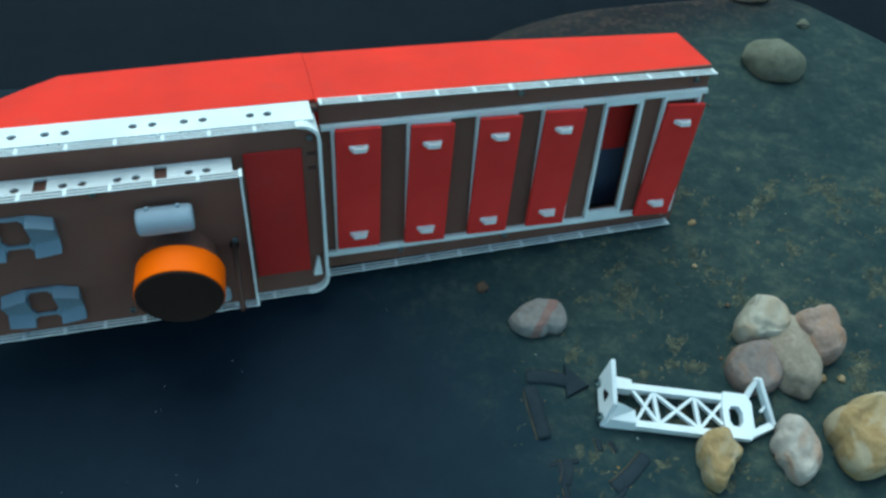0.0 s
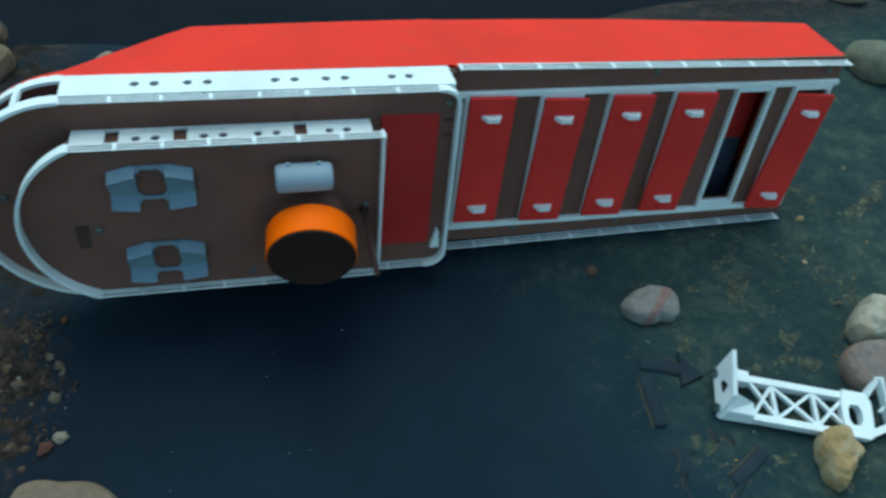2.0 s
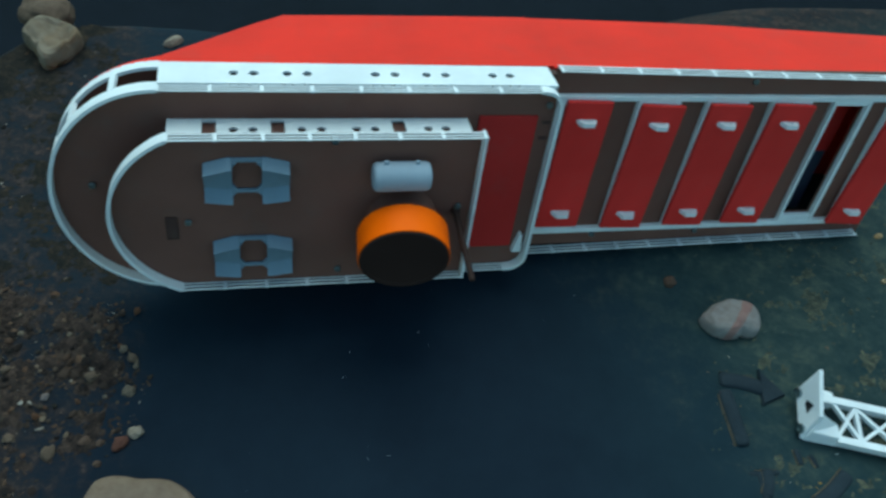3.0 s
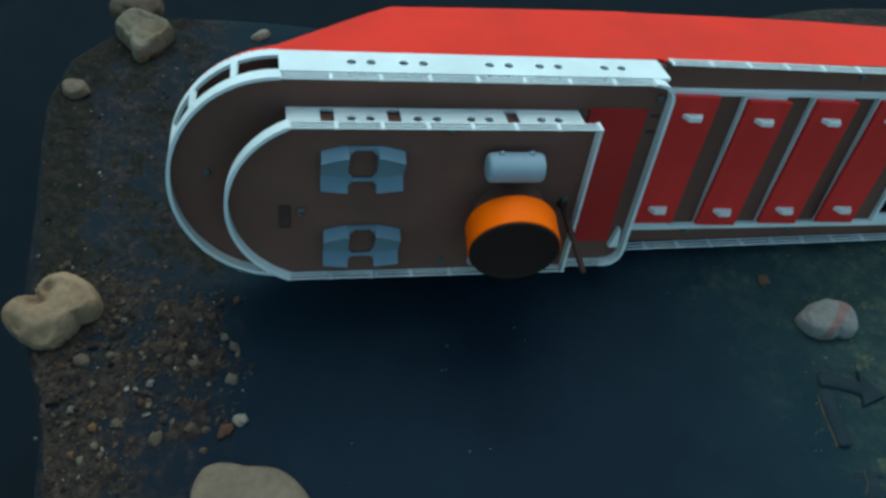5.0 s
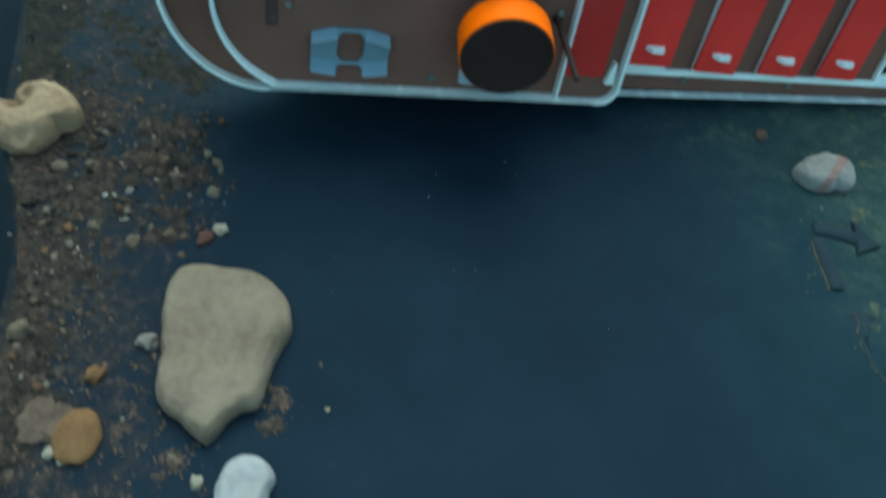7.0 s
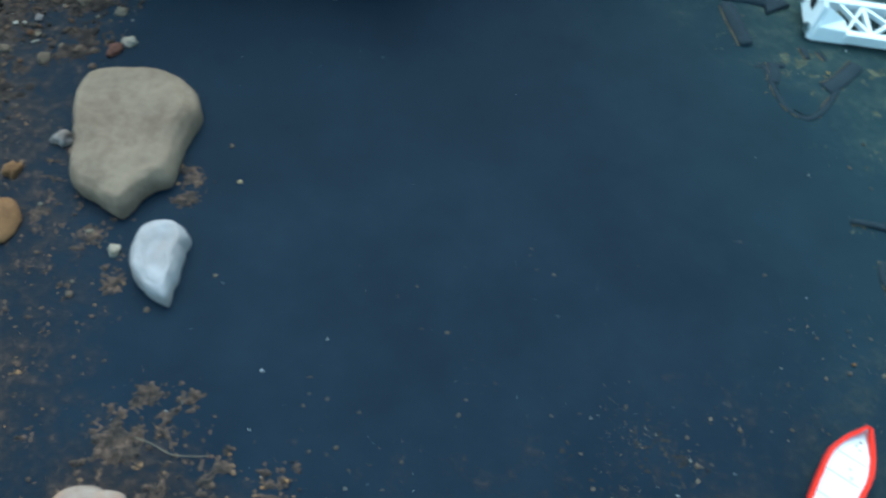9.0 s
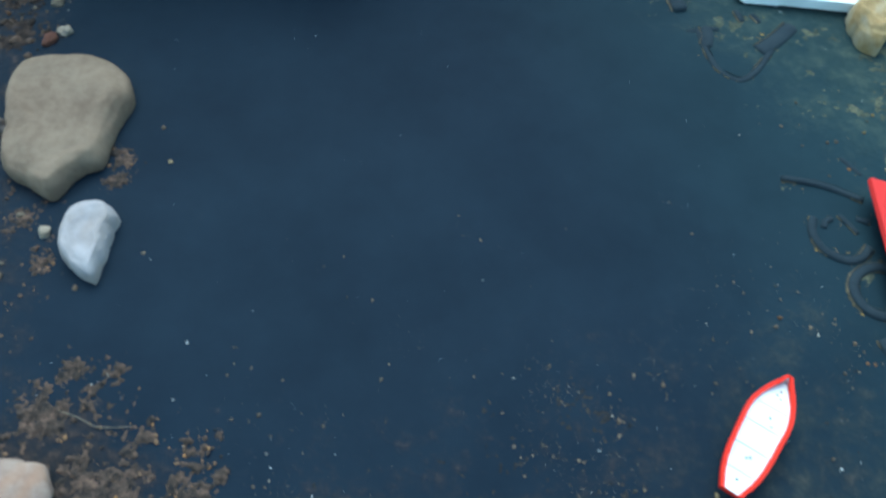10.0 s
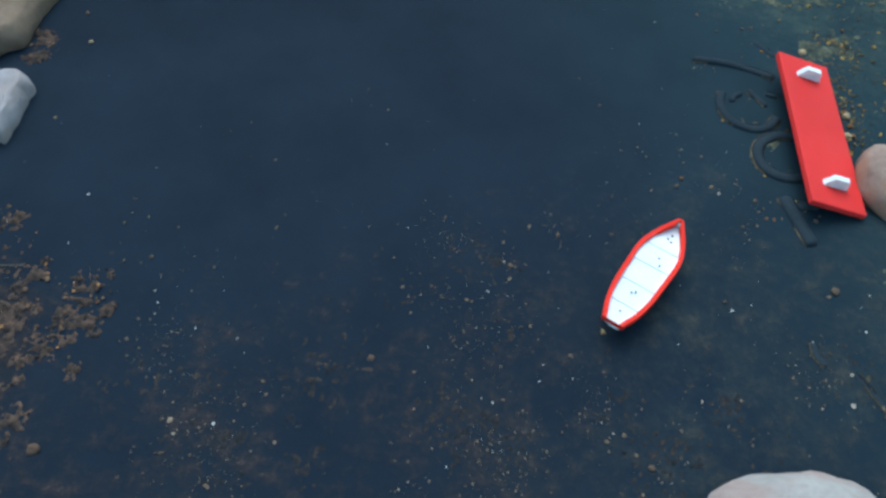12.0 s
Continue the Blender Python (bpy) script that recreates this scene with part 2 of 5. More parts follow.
def prism(bm, outline, z0, z1):
    """An upright prism over an outline of (x, y)."""
    lo = [bm.verts.new((x, y, z0)) for x, y in outline]
    hi = [bm.verts.new((x, y, z1)) for x, y in outline]
    n = len(outline)
    for i in range(n):
        bm.faces.new((lo[i], lo[(i + 1) % n], hi[(i + 1) % n], hi[i]))
    bm.faces.new(hi)
    bm.faces.new(lo[::-1])


def strip(bm, path, z0, z1, thick, closed=False):
    """A thin upright wall along a path of (x, y), thick to its left."""
    n = len(path)
    normals = []
    for i in range(n):
        a, b = path[(i - 1) % n if closed else max(i - 1, 0)], path[(i + 1) % n if closed else min(i + 1, n - 1)]
        d = Vector((b[0] - a[0], b[1] - a[1])).normalized()
        normals.append(Vector((-d.y, d.x)))
    rows = []
    for (x, y), nn in zip(path, normals):
        xi, yi = x + nn.x * thick, y + nn.y * thick
        rows.append([bm.verts.new(c) for c in ((x, y, z0), (x, y, z1), (xi, yi, z1), (xi, yi, z0))])
    for i in range(n if closed else n - 1):
        a, b = rows[i], rows[(i + 1) % n]
        for k in range(4):
            bm.faces.new((a[k], b[k], b[(k + 1) % 4], a[(k + 1) % 4]))
    if not closed:
        bm.faces.new(rows[0])
        bm.faces.new(rows[-1][::-1])


def pierced(bm, x0, x1, z0, z1, y0, y1, holes, windows=()):
    """A plate in the x-z plane between y0 and y1, with round holes (x, z, r) and open windows (x, half width)."""
    cells = sorted([(cx, r * 1.25, "h", (cx, cz, r)) for cx, cz, r in holes] + [(cx, hw, "w", None) for cx, hw in windows])
    edge = x0
    for cx, hw, kind, hole in cells:
        if cx - hw > edge:
            box(bm, edge, cx - hw, y0, y1, z0, z1)
        if kind == "w":
            box(bm, cx - hw, cx + hw, y0, y1, z1 - 0.0008, z1)
            box(bm, cx - hw, cx + hw, y0, y1, z0, z0 + 0.0016)
        else:
            hx, hz, r = hole
            seg = 20
            rings = []
            for y in (y0, y1):
                inner, outer = [], []
                for k in range(seg):
                    a = 2 * math.pi * (k + 0.5) / seg
                    c, s = math.cos(a), math.sin(a)
                    inner.append(bm.verts.new((hx + r * c, y, hz + r * s)))
                    sx = hw / abs(c) if abs(c) > 1e-6 else 1e9
                    lim = (z1 - hz) if s > 0 else (hz - z0)
                    sz = lim / abs(s) if abs(s) > 1e-6 else 1e9
                    d = min(sx, sz)
                    outer.append(bm.verts.new((hx + d * c, y, hz + d * s)))
                rings.append((inner, outer))
            for k in range(seg):
                j = (k + 1) % seg
                for inner, outer in rings:
                    bm.faces.new((inner[k], inner[j], outer[j], outer[k]))
                bm.faces.new((rings[0][0][k], rings[0][0][j], rings[1][0][j], rings[1][0][k]))
                bm.faces.new((rings[0][1][k], rings[0][1][j], rings[1][1][j], rings[1][1][k]))
            # corners of the cell
            for inner, outer in rings:
                for k in range(seg):
                    j = (k + 1) % seg
                    a, b = outer[k].co, outer[j].co
                    if abs(a.x - b.x) > 1e-7 and abs(a.z - b.z) > 1e-7:
                        cxn = hx + (hw if (a.x + b.x) / 2 > hx else -hw)
                        czn = z1 if (a.z + b.z) / 2 > hz else z0
                        v = bm.verts.new((cxn, a.y, czn))
                        bm.faces.new((outer[k], outer[j], v))
        edge = cx + hw
    if edge < x1:
        box(bm, edge, x1, y0, y1, z0, z1)
    bmesh.ops.remove_doubles(bm, verts=bm.verts, dist=1e-6)


def arc(cx, cy, rx, ry, a0, a1, n):
    return [(cx + rx * math.cos(radians(a0 + (a1 - a0) * i / n)), cy + ry * math.sin(radians(a0 + (a1 - a0) * i / n))) for i in range(n + 1)]


def lathe(bm, profile, seg=48, m=None):
    """A turned body about z from a profile of (r, z)."""
    rings = [[bm.verts.new((r * math.cos(2 * math.pi * k / seg), r * math.sin(2 * math.pi * k / seg), z)) for k in range(seg)] for r, z in profile]
    for a, b in zip(rings, rings[1:]):
        for k in range(seg):
            bm.faces.new((a[k], a[(k + 1) % seg], b[(k + 1) % seg], b[k]))
    bm.faces.new(rings[0][::-1])
    bm.faces.new(rings[-1])
    if m is not None:
        bmesh.ops.transform(bm, matrix=m, verts=bm.verts)


# ---------------------------------------------------------------- lake bed and slab
def lerp_table(v, table):
    for (a, fa), (b, fb) in zip(table, table[1:]):
        if v <= b:
            k = min(max((v - a) / (b - a), 0), 1)
            return fa + (fb - fa) * k
    return table[-1][1]


WEST = ((-0.9, -0.20), (-0.2, -0.300), (-0.065, -0.326), (0.0, -0.345), (0.064, -0.362), (0.096, -0.376), (0.142, -0.401), (0.25, -0.446), (0.32, -0.470), (0.36, -0.468), (0.395, -0.450), (0.425, -0.41), (0.445, -0.30), (0.465, -0.16), (0.50, -0.08), (0.55, -0.03), (0.60, 0.03), (0.655, 0.22))
EAST = ((-0.9, 0.9), (0.2, 0.66), (0.45, 0.50), (0.58, 0.41), (0.63, 0.335), (0.655, 0.28))

bm = bmesh.new()
NX, NY = 150, 190
grid = []
for j in range(NY + 1):
    y = -0.9 + 1.555 * (j / NY) ** 0.8
    xl, xr = lerp_table(y, WEST), lerp_table(y, EAST)
    row = []
    for i in range(NX + 1):
        x = xl + (xr - xl) * i / NX
        edge = min(i, NX - i, NY - j, 6) / 6
        slope = min(max((y - 0.43) / 0.05, 0), 1) * min(max((xl + 0.13 - x) / 0.13, 0), 1)
        wob = 0.006 * noise.noise((x * 14, y * 14, 3)) * (1 if i in (0, NX) or j == NY else 0)
        z = 0.0012 * noise.noise((x * 16, y * 16, 0)) + 0.0007 * noise.noise((x * 60, y * 60, 1)) - 0.006 * (1 - edge) ** 2 - 0.05 * slope * slope
        row.append(bm.verts.new((x + wob, y, z)))
    grid.append(row)
for j in range(NY):
    for i in range(NX):
        bm.faces.new((grid[j][i], grid[j][i + 1], grid[j + 1][i + 1], grid[j + 1][i]))
rim = [grid[0][i] for i in range(NX + 1)] + [grid[j][NX] for j in range(1, NY + 1)] + [grid[NY][i] for i in range(NX - 1, -1, -1)] + [grid[j][0] for j in range(NY - 1, 0, -1)]
low = []
for v in rim:
    out = Vector((v.co.x - 0.12, v.co.y - 0.25, 0)).normalized() * 0.30 * min(max((v.co.y - 0.43) / 0.05, 0), 1)
    low.append(bm.verts.new((v.co.x + out.x, v.co.y + out.y, -0.39)))
for k in range(len(rim)):
    q = (k + 1) % len(rim)
    bm.faces.new((rim[k], low[k], low[q], rim[q]))
slab = part("ground_slab", bm, SLAB, smooth=True)
tagged(slab, "dark slate-blue slab dusted with brown silt under water", "slab", kind="structure")

# added sheet far below the slab that stands for the dark water beyond it
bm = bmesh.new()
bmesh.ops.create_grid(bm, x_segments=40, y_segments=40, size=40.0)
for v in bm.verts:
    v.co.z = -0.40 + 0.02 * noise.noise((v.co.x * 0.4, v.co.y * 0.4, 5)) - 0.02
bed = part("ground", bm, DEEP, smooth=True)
tagged(bed, "lake bed below the slab, coloured as the dark water over it", "lake bed", kind="structure")


# ---------------------------------------------------------------- the model ship
SHIP = Matrix(((0.95529, -0.03799, 0.29323, -0.05981), (0.29223, 0.27219, -0.91680, 0.30185), (-0.04498, 0.96149, 0.27112, 0.07390), (0, 0, 0, 1)))
ship = new("model_ship")
ship.matrix_world = SHIP
tagged(ship, "red and white printed model cargo ship lying on its side", "model ship")

B = 0.0632            # half beam
STERN_X, BREAK_X, BOW_X = -0.2278, -0.0215, 0.237
POOP_D, POOP_R = 0.0112, 0.0172
UP_D, UP_R = 0.0318, 0.0376
BOW_D, BOW_R = -0.0072, 0.0


def half_width(x):
    if x >= STERN_X:
        return B * (1 + (0.06 * (x + 0.135) if x < BREAK_X else 0.0))
    k = min((STERN_X - x) / 0.0567, 1.0)
    return B * math.sqrt(max(1 - k * k, 0.0004))


def keel(x):
    return lerp_table(x, ((-0.2845, -0.0112), (-0.250, -0.0125), (-0.232, -0.0155), (-0.167, -0.0675), (-0.10, -0.0705), (-0.02, -0.0722), (0.09, -0.0705), (0.237, -0.0592)))


def hull(name, xs, top, label, cap_bow):
    bm = bmesh.new()
    rows = []
    for x in xs:
        w, b = half_width(x), keel(x)
        r = min(0.003, (top - b) * 0.4, w * 0.5)
        prof = [(w, top)]
        for k in range(5):
            a = radians(90 * k / 4)
            prof.append((w - r + r * math.cos(a), b + r - r * math.sin(a)))
        prof = prof + [(-y, z) for y, z in prof[::-1]]
        rows.append([bm.verts.new((x, y, z)) for y, z in prof])
    for a, b in zip(rows, rows[1:]):
        for k in range(len(a) - 1):
            bm.faces.new((a[k], b[k], b[k + 1], a[k + 1]))
    bm.faces.new(rows[0])
    if cap_bow:
        bm.faces.new(rows[-1][::-1])
    ob = part(name, bm, RED, ship, label)
    sol = ob.modifiers.new("shell", "SOLIDIFY")
    sol.thickness, sol.offset = 0.0018, -1
    return ob


stern_xs = [STERN_X - 0.0566 * math.sin(radians(90 * (1 - k / 14))) for k in range(15)] + [-0.215, -0.20, -0.18, -0.165, -0.16, -0.12, -0.07, BREAK_X - 0.00015]
hull("stern_hull", stern_xs, -0.0102, "red stern hull section with raked counter", True)
bow_xs = [BREAK_X + 0.00015, 0.0, 0.05, 0.1, 0.15, 0.2, BOW_X]
hull("bow_hull", bow_xs, BOW_D - 0.0016, "red straight-sided forward hull section", True)

# poop walls with portholes
PORTS = (-0.1925, -0.1828, -0.1665, -0.1565, -0.1221, -0.1119, -0.0953, -0.0852, -0.0595, -0.0499)
for sgn in (1, -1):
    bm = bmesh.new()
    pierced(bm, STERN_X, -0.0255, -0.0100, POOP_D - 0.0006, sgn * B, sgn * (B - 0.0016), [(x, 0.0005, 0.0024) for x in PORTS])
    part("poop_wall", bm, WHITE, ship, "white side wall with paired round portholes")
    # dark space behind the portholes
    bm = bmesh.new()
    box(bm, STERN_X, -0.03, sgn * (B - 0.006) - 0.0004, sgn * (B - 0.006) + 0.0004, -0.0095, POOP_D - 0.002)
    part("inner_wall", bm, BROWN, ship)

bm = bmesh.new()
box(bm, -0.0252, -0.0212, B - 0.0042, B - 0.0006, -0.0085, -0.0028, 0.0005)
part("bracket", bm, UMBER_PLASTIC, ship, "small dark bracket at the hull joint")

# open stern gallery: lower band, solid upper bulwark and posts
bow_arc = arc(STERN_X, 0, 0.0567, B, 90, 270, 40)
bm = bmesh.new()
strip(bm, bow_arc, -0.0110, -0.0046, 0.0018)
part("gallery_sill", bm, WHITE, ship, smooth=False)
bm = bmesh.new()
strip(bm, bow_arc, POOP_D - 0.0018, POOP_R, 0.0018)
part("stern_bulwark", bm, WHITE, ship, "solid white curved stern bulwark")
for a in (112, 138, 160, 180, 200, 222, 248):
    x, y = STERN_X + 0.0559 * math.cos(radians(a)), 0.0623 * math.sin(radians(a))
    bm = bmesh.new()
    box(bm, -0.0016, 0.0016, -0.0010, 0.0010, -0.0052, POOP_D - 0.001)
    ob = part("gallery_post", bm, WHITE, ship)
    ob.matrix_local = pose(x, y, 0, 0, 0, a + 90)
bm = bmesh.new()
inner = arc(STERN_X, 0, 0.047, 0.053, 90, 270, 30)
strip(bm, inner, -0.0095, POOP_D - 0.0018, 0.0012)
part("gallery_wall", bm, BROWN, ship)
bm = bmesh.new()
prism(bm, arc(STERN_X, 0, 0.055, B - 0.002, 90, 270, 40), -0.0098, -0.0086)
part("gallery_floor", bm, BROWN, ship)

# poop deck
bm = bmesh.new()
prism(bm, arc(STERN_X, 0, 0.0551, B - 0.0018, 90, 270, 40) + arc(-0.0315, -0.0534, 0.008, 0.008, 270, 360, 6) + arc(-0.0315, 0.0534, 0.008, 0.008, 0, 90, 6), POOP_D - 0.0016, POOP_D)
part("poop_deck", bm, BROWN, ship, "dull brown deck")


POST = bmesh.new()
box(POST, -0.0009, 0.0009, -0.0004, 0.0004, 0, 1)
POST_ME = bpy.data.meshes.new("post")
POST.to_mesh(POST_ME)
POST.free()
POST_ME.materials.append(WHITE)


def railing(name, x0, x1, y, z0, z1, step, y_end=None):
    """A straight side rail: sill, two bars and a cap, with posts."""
    y_end = y if y_end is None else y_end
    h = z1 - z0
    bm = bmesh.new()
    for f in (0.12, 0.50, 0.88):
        beam(bm, (x0, y, z0 + f * h), (x1, y_end, z0 + f * h), 0.0006, 0.140 * h)
    ob = part(name, bm, WHITE, ship, "white slotted side railing")
    n = max(1, round((x1 - x0) / step))
    for i in range(n + 1):
        k = i / n
        shared("post", POST_ME, ob, Matrix.Translation((x0 + (x1 - x0) * k, y + (y_end - y) * k, z0)) @ Matrix.Diagonal((1, 1, h, 1)))
    return ob


for sgn in (1, -1):
    railing("poop_railing", STERN_X, -0.034, sgn * (B - 0.0009), POOP_D, POOP_R, 0.0237)
    bm = bmesh.new()
    beam(bm, (-0.036, sgn * (B - 0.0009), (POOP_D + POOP_R) / 2), (-0.0335, sgn * (B - 0.0009), (POOP_D + POOP_R) / 2), 0.0016, POOP_R - POOP_D)
    part("bulwark_end", bm, WHITE, ship)
bm = bmesh.new()
corner = [(-0.0345, -B + 0.0002)] + arc(-0.0335, -B + 0.0112, 0.011, 0.011, 270, 360, 10) + arc(-0.0335, B - 0.0112, 0.011, 0.011, 0, 90, 10)
strip(bm, corner, -0.008, POOP_R, 0.0018)
part("poop_front_bulwark", bm, WHITE, ship, "rounded white bulwark at the break of the poop")

# deckhouse: walls, upper deck, its railings
HY = 0.0437
WINS = (-0.2062, -0.1731, -0.1120)
for sgn in (1, -1):
    bm = bmesh.new()
    pierced(bm, -0.2250, -0.0745, POOP_D, UP_D - 0.0014, sgn * HY, sgn * (HY - 0.0014), [(x + 0.0010, 0.0213, 0.0023) for x in (-0.1946, -0.1852, -0.1615, -0.1518, -0.1342, -0.1247, -0.0971, -0.0877)], [(x + 0.0010, 0.0034) for x in WINS])
    part("house_wall", bm, WHITE, ship, "white deckhouse wall with portholes and dark doorways")
    bm = bmesh.new()
    box(bm, -0.224, -0.076, sgn * (HY - 0.0028) - 0.0004, sgn * (HY - 0.0028) + 0.0004, POOP_D + 0.0004, UP_D - 0.002)
    part("inner_wall", bm, BROWN, ship)
bm = bmesh.new()
box(bm, -0.0745, -0.0730, -HY, HY, POOP_D, UP_D - 0.0014)
part("house_front_wall", bm, WHITE, ship)
bm = bmesh.new()
strip(bm, arc(-0.212, 0, 0.030, 0.036, 90, 270, 20), POOP_D, UP_D - 0.0014, 0.0012)
part("house_aft_wall", bm, BROWN, ship)

UY = 0.0484
up_arc = arc(-0.2026, 0, 0.0532, 0.0532, 114.5, 245.5, 30)
bm = bmesh.new()
prism(bm, [(x + 0.0008, y * 0.985) for x, y in up_arc] + [(-0.0695, -UY + 0.0008), (-0.0695, UY - 0.0008)], UP_D - 0.0014, UP_D)
part("upper_deck", bm, BROWN, ship, "dark brown upper deck")
bm = bmesh.new()
strip(bm, up_arc, UP_D - 0.0016, UP_R, 0.0018)
part("upper_bulwark", bm, WHITE, ship, "solid white curved bulwark of the upper deck")
for sgn in (1, -1):
    railing("upper_railing", -0.2242, -0.0690, sgn * (UY - 0.0006), UP_D - 0.0008, UP_R, 0.0226)
bm = bmesh.new()
box(bm, -0.0698, -0.0684, -UY, UY, UP_D - 0.0016, UP_R - 0.0002)
part("upper_front_bulwark", bm, WHITE, ship)

# funnel
bm = bmesh.new()
lathe(bm, [(0.0241, 0.0), (0.0244, 0.0006), (0.0244, 0.0171), (0.0241, 0.0175)], 64)
funnel = part("funnel", bm, ORANGE, ship, "bright orange round funnel band with black top")
funnel.matrix_local = pose(-0.1086, -0.0078, 0.0430, 12, -5, 0)
bm = bmesh.new()
lathe(bm, [(0.0236, 0.0), (0.0238, 0.0006), (0.0232, 0.0012), (0.0212, 0.0012), (0.0207, 0.0006), (0.004, 0.0005)], 64)
cap = part("funnel_cap", bm, BLACK, funnel, "flat black funnel top")
cap.matrix_local = pose(0, 0, 0.0175)
bm = bmesh.new()
lathe(bm, [(0.0195, 0.0), (0.0195, 0.0160)], 48)
ob = part("funnel_base", bm, BROWN, funnel, "dull brown funnel casing")
ob.matrix_local = pose(0, -0.0012, -0.0158)
bm = bmesh.new()
box(bm, -0.0185, 0.0240, -0.0160, -0.0050, 0, 0.0050, 0.0025)
ob = part("funnel_plinth", bm, GREY, ship, "pale grey plinth beside the funnel")
ob.matrix_local = pose(-0.1080, -0.0270, UP_D)

# liferaft canister with strap lugs, lying along the ship
bm = bmesh.new()
lathe(bm, [(0.0054, 0.0), (0.0068, 0.0005), (0.0075, 0.0018), (0.0077, 0.006), (0.0077, 0.024), (0.0075, 0.0278), (0.0068, 0.0291), (0.0054, 0.0296)], 40)
can = part("liferaft_canister", bm, GREY, ship, "whitish barrel lying on the upper deck, shade in its grey", smooth=True)
can.matrix_local = pose(-0.1262, 0.0268, UP_D + 0.0074, 0, 90, 0)
for dx in (0.0065, 0.0225):
    bm = bmesh.new()
    box(bm, -0.0008, 0.0008, -0.0011, 0.0011, 0, 0.0024, 0.0004)
    ob = part("lug", bm, GREY, can)
    ob.matrix_local = pose(0, 0.0072, dx, -90, 0, 0)


def cradle(x, y, w):
    """A lifeboat chock: two bevelled rails with a steep trough between them, cut by an eight-sided opening and a notch below."""
    d, h = 0.0128, w / 2
    bm = bmesh.new()

    def slab_piece(rows):
        vs = [[bm.verts.new(p) for p in r] for r in rows]
        for a, b in zip(vs, vs[1:]):
            for k in range(len(a)):
                q = (k + 1) % len(a)
                bm.faces.new((a[k], a[q], b[q], b[k]))
        bm.faces.new(vs[0])
        bm.faces.new(vs[-1][::-1])

    for s in (-1, 1):
        # upper rail: sloping face towards the ship's side, crest, then a steep face into the trough
        slab_piece([[(s * h * f, d * e, 0.0005), (s * h * f, d * e, 0.0007), (s * h * f, d * c, 0.0068), (s * h * f, d * v, 0.0010), (s * h * f, d * v, 0.0005)]
                    for f, e, c, v in ((0.35, 1.0, 0.71, -0.47), (0.46, 1.0, 0.70, -0.46), (1.0, 0.76, 0.47, -0.35))])
        # lower rail
        slab_piece([[(s * h * f, d * u, 0.0005), (s * h * f, d * u, 0.0010), (s * h * f, d * c, 0.0013), (s * h * f, d * e, 0.0054), (s * h * f, d * e, 0.0005)]
                    for f, u, c, e in ((0.35, -0.45, -0.50, -0.98), (0.46, -0.44, -0.49, -0.98), (1.0, -0.35, -0.39, -0.86))])
        # cut corners of the opening and of the notch under it
        prism(bm, [(s * h * x, d * y) for x, y in ((0.36, 0.89), (0.36, 0.60), (0.22, 0.89))[::s]], 0.0006, 0.0034)
        prism(bm, [(s * h * x, d * y) for x, y in ((0.36, -0.46), (0.22, -0.46), (0.36, -0.18))[::s]], 0.0006, 0.0022)
        prism(bm, [(s * h * x, d * y) for x, y in ((0.36, -0.56), (0.36, -0.78), (0.24, -0.56))[::s]], 0.0006, 0.0024)
    # cross bars over and under the opening
    prism(bm, [(-h * 0.35, d * 0.88), (h * 0.35, d * 0.88), (h * 0.35, d), (-h * 0.35, d)], 0.0006, 0.0026)
    box(bm, -h * 0.36, h * 0.36, -d * 0.57, -d * 0.45, 0.0006, 0.0022)
    ob = part("boat_cradle", bm, CRADLE, ship, "blue-grey lifeboat cradle with an eight-sided opening")
    ob.matrix_local = pose(x, y, UP_D)


cradle(-0.1880, 0.0222, 0.0415)
cradle(-0.1862, -0.0275, 0.0405)

# hole in the upper deck aft, mast, screws
bm = bmesh.new()
strip(bm, [(-0.0030, -0.0072), (0.0030, -0.0072), (0.0030, 0.0072), (-0.0030, 0.0072)], 0, 0.0006, 0.0005, True)
ob = part("deck_slot", bm, UMBER_PLASTIC, ship)
ob.matrix_local = pose(-0.2262, -0.0085, UP_D)
# the deck is not cut; a dark plate gives the shade inside the slot
bm = bmesh.new()
box(bm, -0.0027, 0.0027, -0.0068, 0.0068, 0, 0.0003)
ob = part("slot_floor", bm, UMBER_PLASTIC, ship, "dark plate for the shade in the deck slot")
ob.matrix_local = pose(-0.2262, -0.0085, UP_D)
bm = bmesh.new()
lathe(bm, [(0.0026, 0), (0.0026, 0.0015), (0.0017, 0.0028), (0.0016, 0.046), (0.0012, 0.047)], 16)
mast = part("mast", bm, BLACK, ship, "thin black mast rod")
mast.matrix_local = pose(-0.0780, -0.0018, UP_D, 13, 1, 0)

SCREW = bmesh.new()
lathe(SCREW, [(0.0016, 0), (0.0018, 0.0004), (0.0018, 0.0016), (0.0015, 0.0019), (0.0010, 0.0019), (0.0010, 0.0009), (0.0002, 0.0009)], 14)
SCREW_ME = bpy.data.meshes.new("screw")
SCREW.to_mesh(SCREW_ME)
SCREW.free()
SCREW_ME.materials.append(STEEL)
for x, y, z in ((-0.2180, -0.0045, UP_D), (-0.1409, -0.0410, UP_D), (-0.0772, 0.0015, UP_D), (-0.2645, 0.0050, POOP_D), (-0.145, 0.0440, UP_D), (-0.0285, 0.0520, POOP_D),
                (0.030, -0.0560, BOW_D), (0.105, 0.0570, BOW_D), (0.105, -0.0560, BOW_D), (0.2270, 0.0545, BOW_D), (0.2270, -0.0545, BOW_D), (-0.0190, 0.0580, -0.0100)):
    shared("screw", SCREW_ME, ship, pose(x, y, z))

